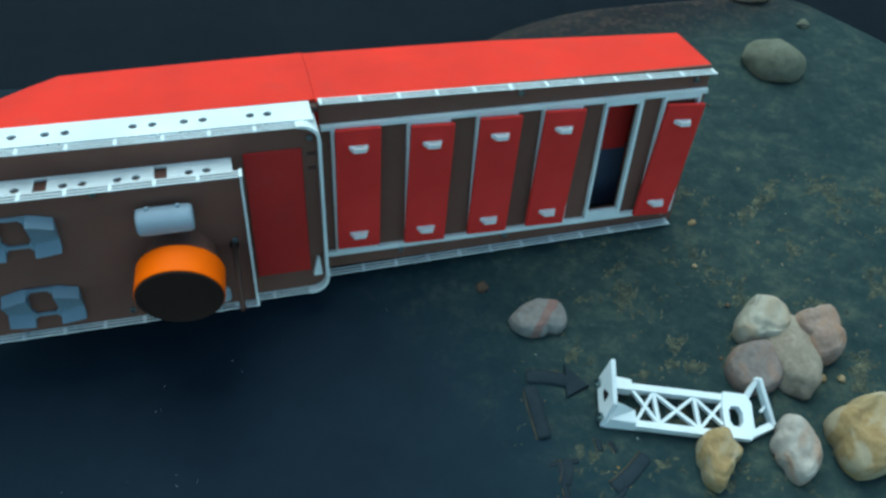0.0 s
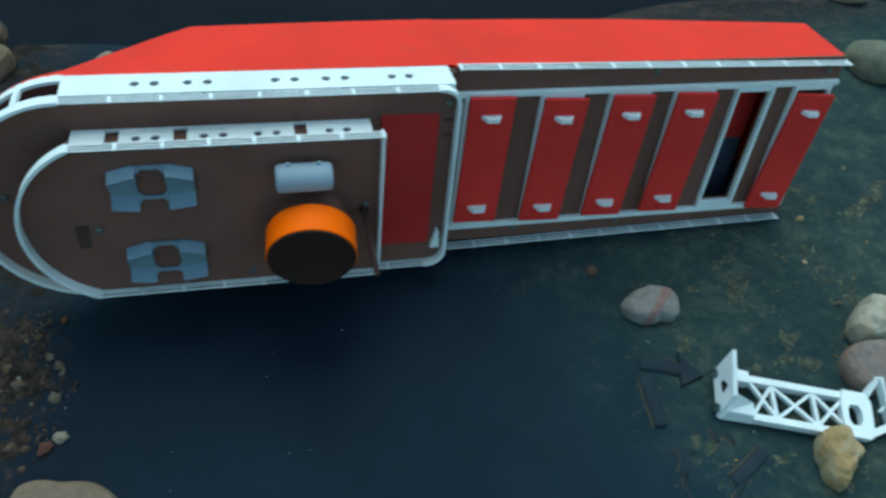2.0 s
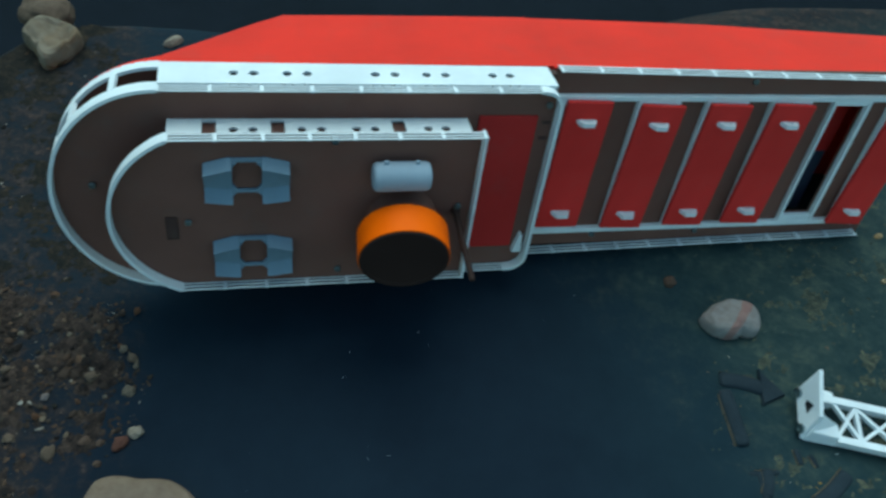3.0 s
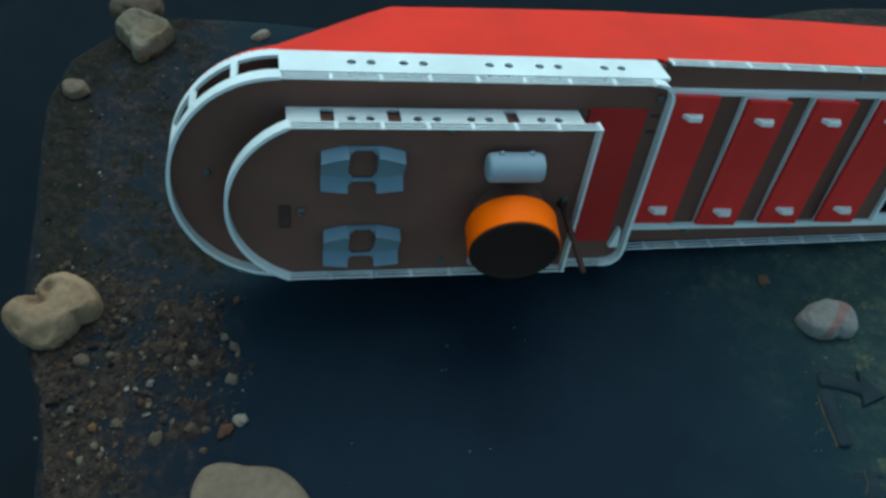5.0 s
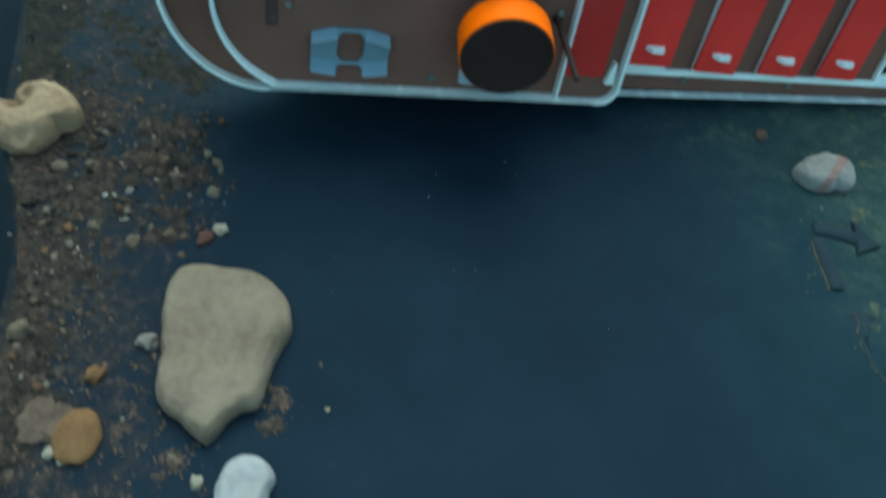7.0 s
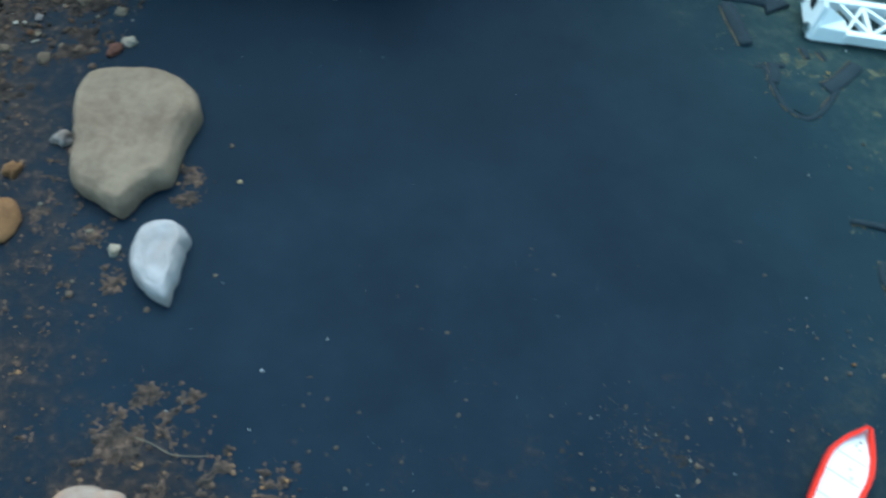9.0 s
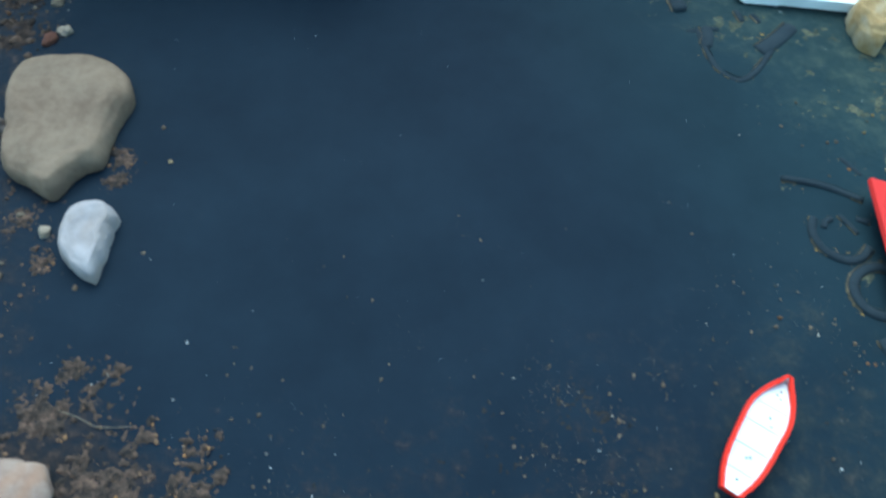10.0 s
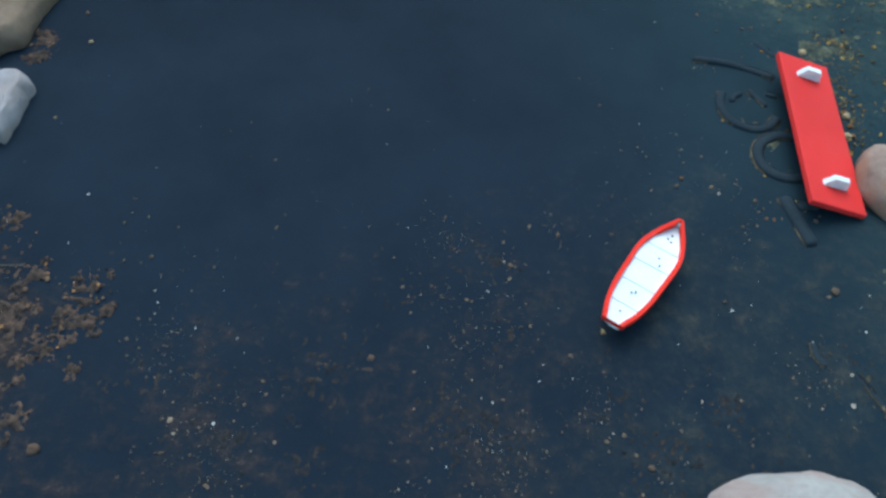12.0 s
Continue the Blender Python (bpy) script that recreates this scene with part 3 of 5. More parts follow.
# red panel and wedge on the poop
bm = bmesh.new()
box(bm, -0.0665, -0.0335, -0.0465, 0.0455, POOP_D, POOP_D + 0.0014, 0.0004)
part("poop_hatch", bm, SHADED_RED, ship, "red flat hatch panel with its shade in the colour")
bm = bmesh.new()
prism(bm, [(-0.0320, -0.0500), (-0.0262, -0.0500), (-0.0275, -0.0365), (-0.0292, -0.0365)], POOP_D, POOP_D + 0.0035)
part("wedge", bm, WHITE, ship, "small white wedge")
for yy in (0.041, 0.031):
    bm = bmesh.new()
    box(bm, -0.0305, -0.0255, yy - 0.0009, yy + 0.0009, POOP_D, POOP_D + 0.0006)
    part("cleat", bm, UMBER_PLASTIC, ship, "small dark slot piece on the deck")

# the after body is a little narrower aft than at its break
def flare(x, y):
    k = 0.30 * (x + 0.135)
    return y * (1 + (k if y > 0 else max(k, 0.0)))


for ob in ship.children:
    if ob.type != "MESH" or ob.name.startswith(("stern_hull", "bow_hull", "screw")) or ob.matrix_local != Matrix.Identity(4):
        continue
    for v in ob.data.vertices:
        v.co.y = flare(v.co.x, v.co.y)
    for post in ob.children:
        m = post.matrix_local.copy()
        m.translation.y = flare(m.translation.x, m.translation.y)
        post.matrix_local = m

# forward deck with the open hold
HATCH_X = [-0.0142, 0.0325, 0.0768, 0.1205, 0.1635, 0.2053]
HW, CY = 0.0272, 0.0475
bm = bmesh.new()
hx0, hx1 = HATCH_X[4] + 0.0024, HATCH_X[4] + HW - 0.0030
box(bm, -0.0205, hx0, -B - 0.0006, B + 0.0006, BOW_D - 0.0014, BOW_D)
box(bm, hx1, BOW_X - 0.0005, -B - 0.0006, B + 0.0006, BOW_D - 0.0014, BOW_D)
box(bm, hx0, hx1, 0.0410, B + 0.0006, BOW_D - 0.0014, BOW_D)
box(bm, hx0, hx1, -B - 0.0006, -0.0430, BOW_D - 0.0014, BOW_D)
part("fore_deck", bm, BROWN, ship, "dull brown forward deck")
for sgn in (1, -1):
    railing("bow_railing", -0.0195, BOW_X - (0.001 if sgn > 0 else 0.0055), sgn * 0.0655, BOW_D, BOW_R, 0.0226, sgn * 0.0612)
    bm = bmesh.new()
    y0, y1 = (0.0450, 0.0484) if sgn > 0 else (-0.0522, -0.0486)
    box(bm, -0.0200, BOW_X - (0.001 if sgn > 0 else 0.0045), y0, y1, BOW_D, -0.0038, 0.0004)
    part("coaming", bm, WHITE, ship, "long white hatch coaming")


def hatch_frame(x0, wide):
    bm = bmesh.new()
    for a, b in ((x0, x0 + 0.0020), (x0 + HW - wide, x0 + HW)):
        box(bm, a, b, -0.0486, 0.0450, BOW_D, -0.0036, 0.0003)
    for a, b in ((0.0422, 0.0450), (-0.0486, -0.0436)):
        box(bm, x0 + 0.0020, x0 + HW - wide, a, b, BOW_D, -0.0040, 0.0003)
    part("hatch_frame", bm, WHITE, ship, "white rectangular hatch frame")


for i, x in enumerate(HATCH_X):
    hatch_frame(x, 0.0026 if i == 4 else 0.0020)

# covers with two grab handles each; built once, the loose one is a thing of its own
COVER_L, COVER_W = 0.0905, 0.0277


def cover_meshes():
    bm = bmesh.new()
    box(bm, -COVER_W / 2, COVER_W / 2, -COVER_L / 2, COVER_L / 2, 0, 0.0030, 0.0005)
    ob = part("hatch_cover", bm, COVER_RED)
    bm = bmesh.new()
    # trapezium standing on the cover, with a shallow finger hollow in its foot
    t = 0.0013
    outer = ((-0.0061, 0), (-0.0036, 0.0050), (0.0036, 0.0050), (0.0061, 0))
    hollow = ((-0.0030, 0.0009), (-0.0021, 0.0029), (0.0021, 0.0029), (0.0030, 0.0009))
    for s, face in ((-1, t), (1, t)):
        o = [bm.verts.new((x, s * face, z)) for x, z in outer]
        h = [bm.verts.new((x, s * face, z)) for x, z in hollow]
        d = [bm.verts.new((x, s * face * 0.35, z)) for x, z in hollow]
        for k in range(4):
            q = (k + 1) % 4
            bm.faces.new((o[k], o[q], h[q], h[k]))
            bm.faces.new((h[k], h[q], d[q], d[k]))
        bm.faces.new(d)
        if s < 0:
            back = o
    for k in range(4):
        q = (k + 1) % 4
        bm.faces.new((back[k], back[q], o[q], o[k]))
    h = part("handle", bm, WHITE)
    return ob.data, h.data, ob, h


COVER_ME, HANDLE_ME, _c, _h = cover_meshes()
bpy.data.objects.remove(_c)
bpy.data.objects.remove(_h)


def hatch_cover(parent, m, label=""):
    ob = new("hatch_cover", COVER_ME)
    if parent is not None:
        ob.parent = parent
        ob.matrix_local = m
    else:
        ob.matrix_world = m
    if label:
        tagged(ob, label)
    for y in (0.0330, -0.0330):
        shared("handle", HANDLE_ME, ob, pose(0, y, 0.0030))
    return ob


for x, y, rz in ((-0.0004, 0.0037, -1.0), (0.0451, 0.0012, -2.0), (0.0891, 0.0017, -2.0), (0.1318, 0.0017, -2.4), (0.2164, -0.0026, -4.0)):
    hatch_cover(ship, pose(x + 0.0016, y - 0.0027, -0.0035, 0, 0, rz), "dark red hatch cover with two white handles")

# red shelf seen through the open hatch
bm = bmesh.new()
box(bm, HATCH_X[4] - 0.006, HATCH_X[4] + HW + 0.006, -0.0060, 0.0590, -0.0300, -0.0262)
part("hold_shelf", bm, COVER_RED, ship, "red shelf inside the open hold")
# added plate: its navy stands for the hazy, unlit bottom of the hold
bm = bmesh.new()
box(bm, HATCH_X[4] - 0.010, HATCH_X[4] + HW + 0.010, -0.0590, -0.0065, -0.0330, -0.0315)
part("hold_floor", bm, plastic("hold_dark_navy", (0.085, 0.105, 0.16), 0.6), ship, "added navy plate coloured as the hazy dark of the hold")

# ---------------------------------------------------------------- loose cover
m = pose(0.1620, 0.0113, 0.0063, 1.46, 17.88, 1.97)
loose = hatch_cover(None, m)
tagged(loose, "bright red hatch cover with two white handles, leaning on raised marks", "hatch cover")


# ---------------------------------------------------------------- raised marks on the slab
def smooth_path(pts, steps=6):
    out = []
    for i in range(len(pts) - 1):
        p0, p1, p2, p3 = (Vector(pts[max(0, min(len(pts) - 1, i + k))]) for k in (-1, 0, 1, 2))
        for s in range(steps):
            t = s / steps
            out.append(0.5 * ((2 * p1) + (p2 - p0) * t + (2 * p0 - 5 * p1 + 4 * p2 - p3) * t * t + (3 * p1 - p0 - 3 * p2 + p3) * t ** 3))
    out.append(Vector(pts[-1]))
    return out


MARK = stone_mat("dark_slate_marks", (0.0240, 0.0355, 0.043), (0.0160, 0.0250, 0.032), scale=60.0)


def raised_stroke(pts, w, h):
    path = smooth_path([(x, y, 0) for x, y in pts])
    bm = bmesh.new()
    rows = []
    n = len(path)
    for i, p in enumerate(path):
        d = (path[min(i + 1, n - 1)] - path[max(i - 1, 0)]).normalized()
        s = Vector((-d.y, d.x, 0))
        k = 0.72 if i in (0, n - 1) else 1.0
        rows.append([bm.verts.new(p + s * (c * w * k) + Vector((0, 0, z * h * k))) for c, z in ((-1.0, -0.6), (-0.9, 0.45), (-0.6, 0.88), (0, 1), (0.6, 0.88), (0.9, 0.45), (1.0, -0.6))])
    for a, b in zip(rows, rows[1:]):
        for k in range(6):
            bm.faces.new((a[k], a[k + 1], b[k + 1], b[k]))
    bm.faces.new(rows[0])
    bm.faces.new(rows[-1][::-1])
    return part("raised_stroke", bm, MARK, slab, smooth=True)


STROKES = (
    (((0.1115, 0.0623), (0.1310, 0.0597), (0.1501, 0.0519)), 0.0022, 0.0085),
    (((0.1438, 0.0790), (0.1526, 0.0683)), 0.0016, 0.003),
    (((0.1239, 0.0397), (0.1220, 0.0315), (0.1238, 0.0242), (0.1288, 0.0188), (0.1366, 0.0161), (0.1436, 0.0188), (0.1482, 0.0248)), 0.0026, 0.0080),
    (((0.1279, 0.0338), (0.1294, 0.0376), (0.1330, 0.0400)), 0.0018, 0.0062),
    (((0.1366, 0.0423), (0.1406, 0.0368), (0.1438, 0.0318)), 0.0018, 0.0062),
    (((0.1446, 0.0406), (0.1510, 0.0390)), 0.0018, 0.0062),
    (((0.1596, 0.0111), (0.1540, 0.0131), (0.1469, 0.0132), (0.1398, 0.0090), (0.1362, 0.0027), (0.1368, -0.0045), (0.1412, -0.0102), (0.1488, -0.0126), (0.1594, -0.0105)), 0.0030, 0.0085),
    (((0.1442, -0.0242), (0.1483, -0.0369), (0.1526, -0.0493)), 0.0036, 0.0105),
    (((0.1496, -0.0290), (0.1588, -0.0272)), 0.0026, 0.0080),
    (((0.0723, 0.1632), (0.0907, 0.1675)), 0.0018, 0.004),
    (((0.0791, 0.1643), (0.0821, 0.1490), (0.0878, 0.1341), (0.0986, 0.1281), (0.1101, 0.1386), (0.1211, 0.1580)), 0.0022, 0.005),
    (((0.0604, 0.2144), (0.0650, 0.1982), (0.0702, 0.1802)), 0.0056, 0.010),
    (((0.0580, 0.2213), (0.0726, 0.2219), (0.0871, 0.2200)), 0.0058, 0.010),
    (((0.1024, 0.1836), (0.1050, 0.1747)), 0.0022, 0.005),
    (((0.1111, 0.1817), (0.1150, 0.1748)), 0.0020, 0.004),
    (((0.0829, 0.1682), (0.0840, 0.1603), (0.0821, 0.1520)), 0.0042, 0.006),
    (((0.1116, 0.1517), (0.1220, 0.1610), (0.1332, 0.1741)), 0.0054, 0.008),
    (((0.1452, -0.0968), (0.1459, -0.1025), (0.1489, -0.1064)), 0.0014, 0.003),
    (((0.1587, -0.1083), (0.1665, -0.1197), (0.1760, -0.1380)), 0.0012, 0.002),
)
for pts, w, h in STROKES:
    raised_stroke(pts, w * 0.9, h * 0.23)
# solid three-cornered arrow head
bm = bmesh.new()
tri = ((0.0830, 0.2327), (0.0997, 0.2181), (0.0841, 0.2079))
mid = Vector((sum(p[0] for p in tri) / 3, sum(p[1] for p in tri) / 3))
rows = []
for f, z in ((1.0, -0.003), (0.97, 0.0012), (0.86, 0.0024), (0.3, 0.0027)):
    rows.append([bm.verts.new((*(mid + (Vector(p) - mid) * f), z)) for p in tri])
for a, b in zip(rows, rows[1:]):
    for k in range(3):
        bm.faces.new((a[k], a[(k + 1) % 3], b[(k + 1) % 3], b[k]))
bm.faces.new(rows[-1])
part("raised_arrowhead", bm, MARK, slab)

# ---------------------------------------------------------------- stones
PALE = stone_mat("pale_stone", (0.3354, 0.2795, 0.215), (0.1892, 0.1462, 0.1075))
GREYST = stone_mat("grey_beige_stone", (0.211, 0.152, 0.108), (0.133, 0.0903, 0.0636), scale=26.0)
PINK = stone_mat("pink_veined_stone", (0.344, 0.3182, 0.2924), (0.2494, 0.2064, 0.1892), (0.3096, 0.172, 0.1376), 0.4, 48.0)
BANDED = stone_mat("banded_stone", (0.25, 0.24, 0.223), (0.167, 0.143, 0.132), scale=34.0, band=(0.25, 0.0835, 0.0627))
RUSTY = stone_mat("rust_stained_stone", (0.43, 0.387, 0.3354), (0.2838, 0.2408, 0.1978), (0.2924, 0.129, 0.0602), 0.62, 34.0)
STAINED = stone_mat("cream_stained_stone", (0.4042, 0.3698, 0.301), (0.2924, 0.258, 0.1978), (0.3268, 0.1806, 0.086), 0.5, 24.0)
ROSE = stone_mat("rose_stone", (0.2322, 0.1935, 0.172), (0.1462, 0.1118, 0.0989), (0.2924, 0.172, 0.1204), 0.5, 45.0)
REDDISH = stone_mat("reddish_stone", (0.3096, 0.2322, 0.1892), (0.2064, 0.129, 0.0989), (0.3268, 0.172, 0.1032), 0.6, 40.0)
YELLOW = stone_mat("yellow_stone", (0.3612, 0.258, 0.1333), (0.2494, 0.1548, 0.0645), (0.43, 0.3784, 0.2838), 0.5, 46.0)
WHITEST = stone_mat("white_quartz", (0.328, 0.299, 0.299), (0.271, 0.234, 0.223), (0.239, 0.156, 0.101), 0.28, 30.0)
CREAM = stone_mat("cream_stone", (0.315, 0.202, 0.125), (0.172, 0.102, 0.061), scale=36.0)
TAN = stone_mat("tan_stone", (0.144, 0.102, 0.0719), (0.0719, 0.0499, 0.0356), scale=50.0)
RUST = stone_mat("rust_stone", (0.185, 0.092, 0.042), (0.112, 0.054, 0.026), scale=55.0)
BRICK = stone_mat("brick_red_stone", (0.1462, 0.0645, 0.04472), (0.086, 0.0387, 0.02838), scale=60.0)
OLIVE = stone_mat("olive_grey_stone", (0.1634, 0.1634, 0.1204), (0.0946, 0.0989, 0.0731), scale=30.0)
HOLLOW = stone_mat("cream_ochre_stone", (0.215, 0.178, 0.130), (0.135, 0.102, 0.070), (0.20, 0.110, 0.048), 0.55, 26.0)
WARM_PALE = stone_mat("warm_pale_stone", (0.184, 0.146, 0.106), (0.09, 0.0684, 0.0504))
UMBER = stone_mat("umber_stone", (0.118, 0.076, 0.055), (0.066, 0.043, 0.032), scale=50.0)


def stone(name, x, y, rx, ry, rz, rot, material, label, seed, lump=0.18, outline=None, sink=0.35, fine=3, pits=(), trim=1.0, dome=5.0, group=""):
    """A worn stone: a bumpy ellipsoid, flattened where it lies; outline gives its plan as (degrees, radius)."""
    bm = bmesh.new()
    bmesh.ops.create_icosphere(bm, subdivisions=fine + 1, radius=1.0)
    off = Vector((seed * 7.3, seed * 3.1, seed * 1.7))
    for v in bm.verts:
        d = v.co.normalized()
        k = 1 + lump * noise.noise(d * 1.3 + off) + lump * 0.5 * noise.noise(d * 2.9 + off) + lump * 0.12 * noise.noise(d * 9 + off)
        p = d * k
        if outline:
            a = math.degrees(math.atan2(d.y, d.x)) % 360
            flat = min(math.hypot(d.x, d.y), 1.0)
            r = trim * lerp_table(a, outline) * flat ** 0.6 * (1 + 0.015 * noise.noise(d * 4 + off))
            up = rz * math.copysign(max(1 - flat ** dome, 0.0) ** 0.5, d.z) * (1 + 0.26 * noise.noise(d * 1.8 + off) + 0.10 * noise.noise(d * 5.0 + off))
            v.co = Vector((math.cos(radians(a)) * r, math.sin(radians(a)) * r, up))
        else:
            v.co = Vector((p.x * rx, p.y * ry, p.z * rz))
        for px, py, pr, pd in pits:
            if v.co.z > 0:
                v.co.z -= pd * math.exp(-((v.co.x - px) ** 2 + (v.co.y - py) ** 2) / (pr * pr))
        if v.co.z < -rz * sink:
            v.co.z = -rz * sink + (v.co.z + rz * sink) * 0.08
    ob = part(name, bm, material, smooth=True)
    ob.matrix_world = pose(x, y, rz * sink - 0.0004, 0, 0, rot)
    tagged(ob, label, "stone" if name == "stone" else "pebble", group=group)
    return ob


stone("stone", 0.0669, 0.2629, 0.02, 0.02, 0.0095, 0, BANDED, "whitish oval stone with a red stripe, beside the ship", 1, trim=0.94, dome=2.6, fine=4, outline=((0, 0.0198), (26, 0.0204), (48, 0.0203), (78, 0.0162), (127, 0.0152), (164, 0.0175), (187, 0.0227), (203, 0.0212), (235, 0.0162), (268, 0.0130), (307, 0.0112), (335, 0.0185), (354, 0.0197), (360, 0.0198)), pits=((-0.009, -0.001, 0.004, 0.002), (0.008, -0.009, 0.005, 0.003)))
stone("stone", 0.2194, 0.2741, 0.02, 0.02, 0.0165, 0, STAINED, "whitish stone with rusty stains in a small heap", 2, trim=0.97, dome=2.8, group="stones in a small heap", fine=4, outline=((0, 0.0196), (19, 0.0199), (47, 0.0210), (69, 0.0205), (99, 0.0185), (143, 0.0140), (190, 0.0183), (206, 0.0225), (231, 0.0232), (260, 0.0164), (309, 0.0176), (340, 0.0193), (360, 0.0196)), pits=((0.002, -0.006, 0.005, 0.0015),))
stone("stone", 0.2370, 0.2527, 0.0190, 0.0310, 0.0150, 12, PALE, "pale grey rounded stone in a small heap", 3, group="stones in a small heap")
stone("stone", 0.2095, 0.2407, 0.02, 0.02, 0.0120, 0, ROSE, "dull pink stone in a small heap", 4, trim=0.97, dome=2.8, group="stones in a small heap", fine=4, outline=((0, 0.0197), (4, 0.0196), (32, 0.0244), (58, 0.0231), (103, 0.0166), (148, 0.0169), (173, 0.0181), (203, 0.0204), (234, 0.0217), (274, 0.0204), (311, 0.0205), (360, 0.0197)))
stone("stone", 0.2573, 0.2677, 0.0190, 0.0205, 0.0150, 15, REDDISH, "reddish pink stone beside a pale heap", 5, 0.3, group="stones in a small heap", dome=2.8, fine=4, outline=((0, 0.0159), (29, 0.0211), (51, 0.0258), (78, 0.0195), (122, 0.0195), (152, 0.0199), (178, 0.0163), (195, 0.0136), (236, 0.0248), (258, 0.0224), (291, 0.0202), (327, 0.0180), (356, 0.0152), (360, 0.0159)), trim=0.97)
stone("stone", 0.1770, 0.1757, 0.02, 0.02, 0.0135, 0, YELLOW, "yellowish pointed stone leaning on the lattice boom", 6, trim=0.97, dome=2.6, fine=4, outline=((0, 0.0141), (17, 0.0167), (47, 0.0161), (70, 0.0200), (98, 0.0175), (130, 0.0157), (168, 0.0130), (216, 0.0135), (244, 0.0202), (268, 0.0228), (285, 0.0143), (331, 0.0098), (360, 0.0141)), pits=((0.004, -0.004, 0.004, 0.003), (-0.006, 0.004, 0.006, 0.002), (0.010, 0.008, 0.006, 0.004)))
stone("stone", 0.2269, 0.1854, 0.02, 0.02, 0.0125, 0, RUSTY, "pale stone with rusty patches beside the lattice boom", 7, trim=0.97, dome=2.6, fine=4, outline=((0, 0.0154), (26, 0.0151), (57, 0.0186), (79, 0.0224), (98, 0.0225), (133, 0.0141), (170, 0.0148), (199, 0.0142), (239, 0.0154), (254, 0.0209), (271, 0.0238), (305, 0.0187), (351, 0.0155), (360, 0.0154)), pits=((-0.012, -0.004, 0.005, 0.004), (0.002, -0.010, 0.004, 0.003)))
stone("stone", 0.2745, 0.1993, 0.03, 0.03, 0.0170, 0, YELLOW, "large yellow-brown angular stone", 8, trim=0.97, dome=2.6, fine=4, outline=((0, 0.0314), (15, 0.0352), (40, 0.0377), (62, 0.0320), (82, 0.0250), (119, 0.0196), (166, 0.0256), (187, 0.0252), (206, 0.0236), (236, 0.0317), (252, 0.0333), (279, 0.0284), (336, 0.0254), (360, 0.0314)), pits=((-0.008, 0.000, 0.006, 0.004), (0.004, 0.010, 0.008, 0.003)))
stone("stone", 0.2758, 0.5400, 0.0275, 0.0210, 0.0180, -14, OLIVE, "olive grey oval stone on the silt", 9, 0.12)
stone("stone", 0.2702, 0.6365, 0.0200, 0.0120, 0.0100, 5, PALE, "pale stone at the far edge of the slab", 10)
stone("stone", -0.3926, 0.1635, 0.0275, 0.0180, 0.0125, 0, CREAM, "lumpy cream-coloured two-lobed stone on gravel", 11, 0.1, fine=4, outline=((0, 0.0218), (6, 0.0248), (18, 0.0276), (39, 0.0266), (66, 0.0244), (88, 0.0242), (107, 0.0226), (129, 0.0184), (153, 0.0127), (174, 0.0195), (195, 0.0254), (206, 0.0271), (226, 0.0244), (248, 0.0230), (271, 0.0240), (292, 0.0228), (319, 0.0193), (350, 0.0173), (360, 0.0218)),
      pits=((-0.0040, 0.0090, 0.0036, 0.0085), (-0.0090, 0.0010, 0.0042, 0.0090), (-0.0030, 0.0020, 0.0026, 0.0050), (0.0040, -0.0190, 0.0045, 0.0070), (-0.0120, -0.0170, 0.0040, 0.0050), (0.0120, -0.0140, 0.0040, 0.0040)), trim=0.97)
# whitish pebble in the darker grey-beige: dimming through the water is in its colour
stone("pebble", -0.4502, 0.3291, 0.0090, 0.0075, 0.0070, 0, GREYST, "small pale pebble on dark silt", 12)
stone("stone", -0.4248, 0.3875, 0.02, 0.02, 0.0125, 0, HOLLOW, "cream and ochre hollowed stone near the slab's edge", 13, 0.3, fine=4, outline=((0, 0.0182), (26, 0.0219), (47, 0.0218), (82, 0.0202), (122, 0.0229), (152, 0.0246), (182, 0.0203), (205, 0.0134), (250, 0.0121), (269, 0.0193), (283, 0.0232), (307, 0.0186), (353, 0.0172), (360, 0.0182)), pits=((0.0030, 0.0060, 0.0100, 0.0080), (0.0090, 0.0030, 0.0050, 0.0030), (0.0100, -0.0140, 0.0080, 0.0050)), trim=0.97)
stone("stone", -0.4410, 0.4185, 0.0200, 0.0150, 0.0110, 0, TAN, "dull tan stone near the slab's edge", 14)
stone("pebble", -0.3465, 0.4161, 0.0078, 0.0040, 0.0045, 48, PALE, "small oval pale pebble behind the ship", 15)
stone("stone", -0.2501, 0.0548, 0.03, 0.04, 0.0105, 0, GREYST, "large flat grey-beige stone with a pointed end", 16, 0.1, fine=4, outline=((0, 0.0280), (4, 0.0277), (21, 0.0312), (35, 0.0381), (54, 0.0432), (70, 0.0457), (86, 0.0474), (103, 0.0464), (121, 0.0510), (130, 0.0516), (137, 0.0479), (151, 0.0381), (172, 0.0290), (199, 0.0252), (221, 0.0297), (238, 0.0348), (249, 0.0364), (262, 0.0371), (276, 0.0425), (283, 0.0458), (288, 0.0416), (296, 0.0350), (308, 0.0325), (321, 0.0355), (341, 0.0292), (360, 0.0280)), trim=0.985)
stone("stone", -0.2159, -0.0084, 0.01, 0.02, 0.0085, 0, WHITEST, "smooth white half-moon shaped stone", 17, 0.1, fine=4, outline=((0, 0.0100), (32, 0.0112), (47, 0.0159), (64, 0.0178), (94, 0.0197), (112, 0.0196), (133, 0.0179), (157, 0.0146), (196, 0.0130), (225, 0.0139), (258, 0.0166), (285, 0.0221), (293, 0.0250), (305, 0.0168), (330, 0.0118), (345, 0.0102), (360, 0.0100)), trim=0.985)
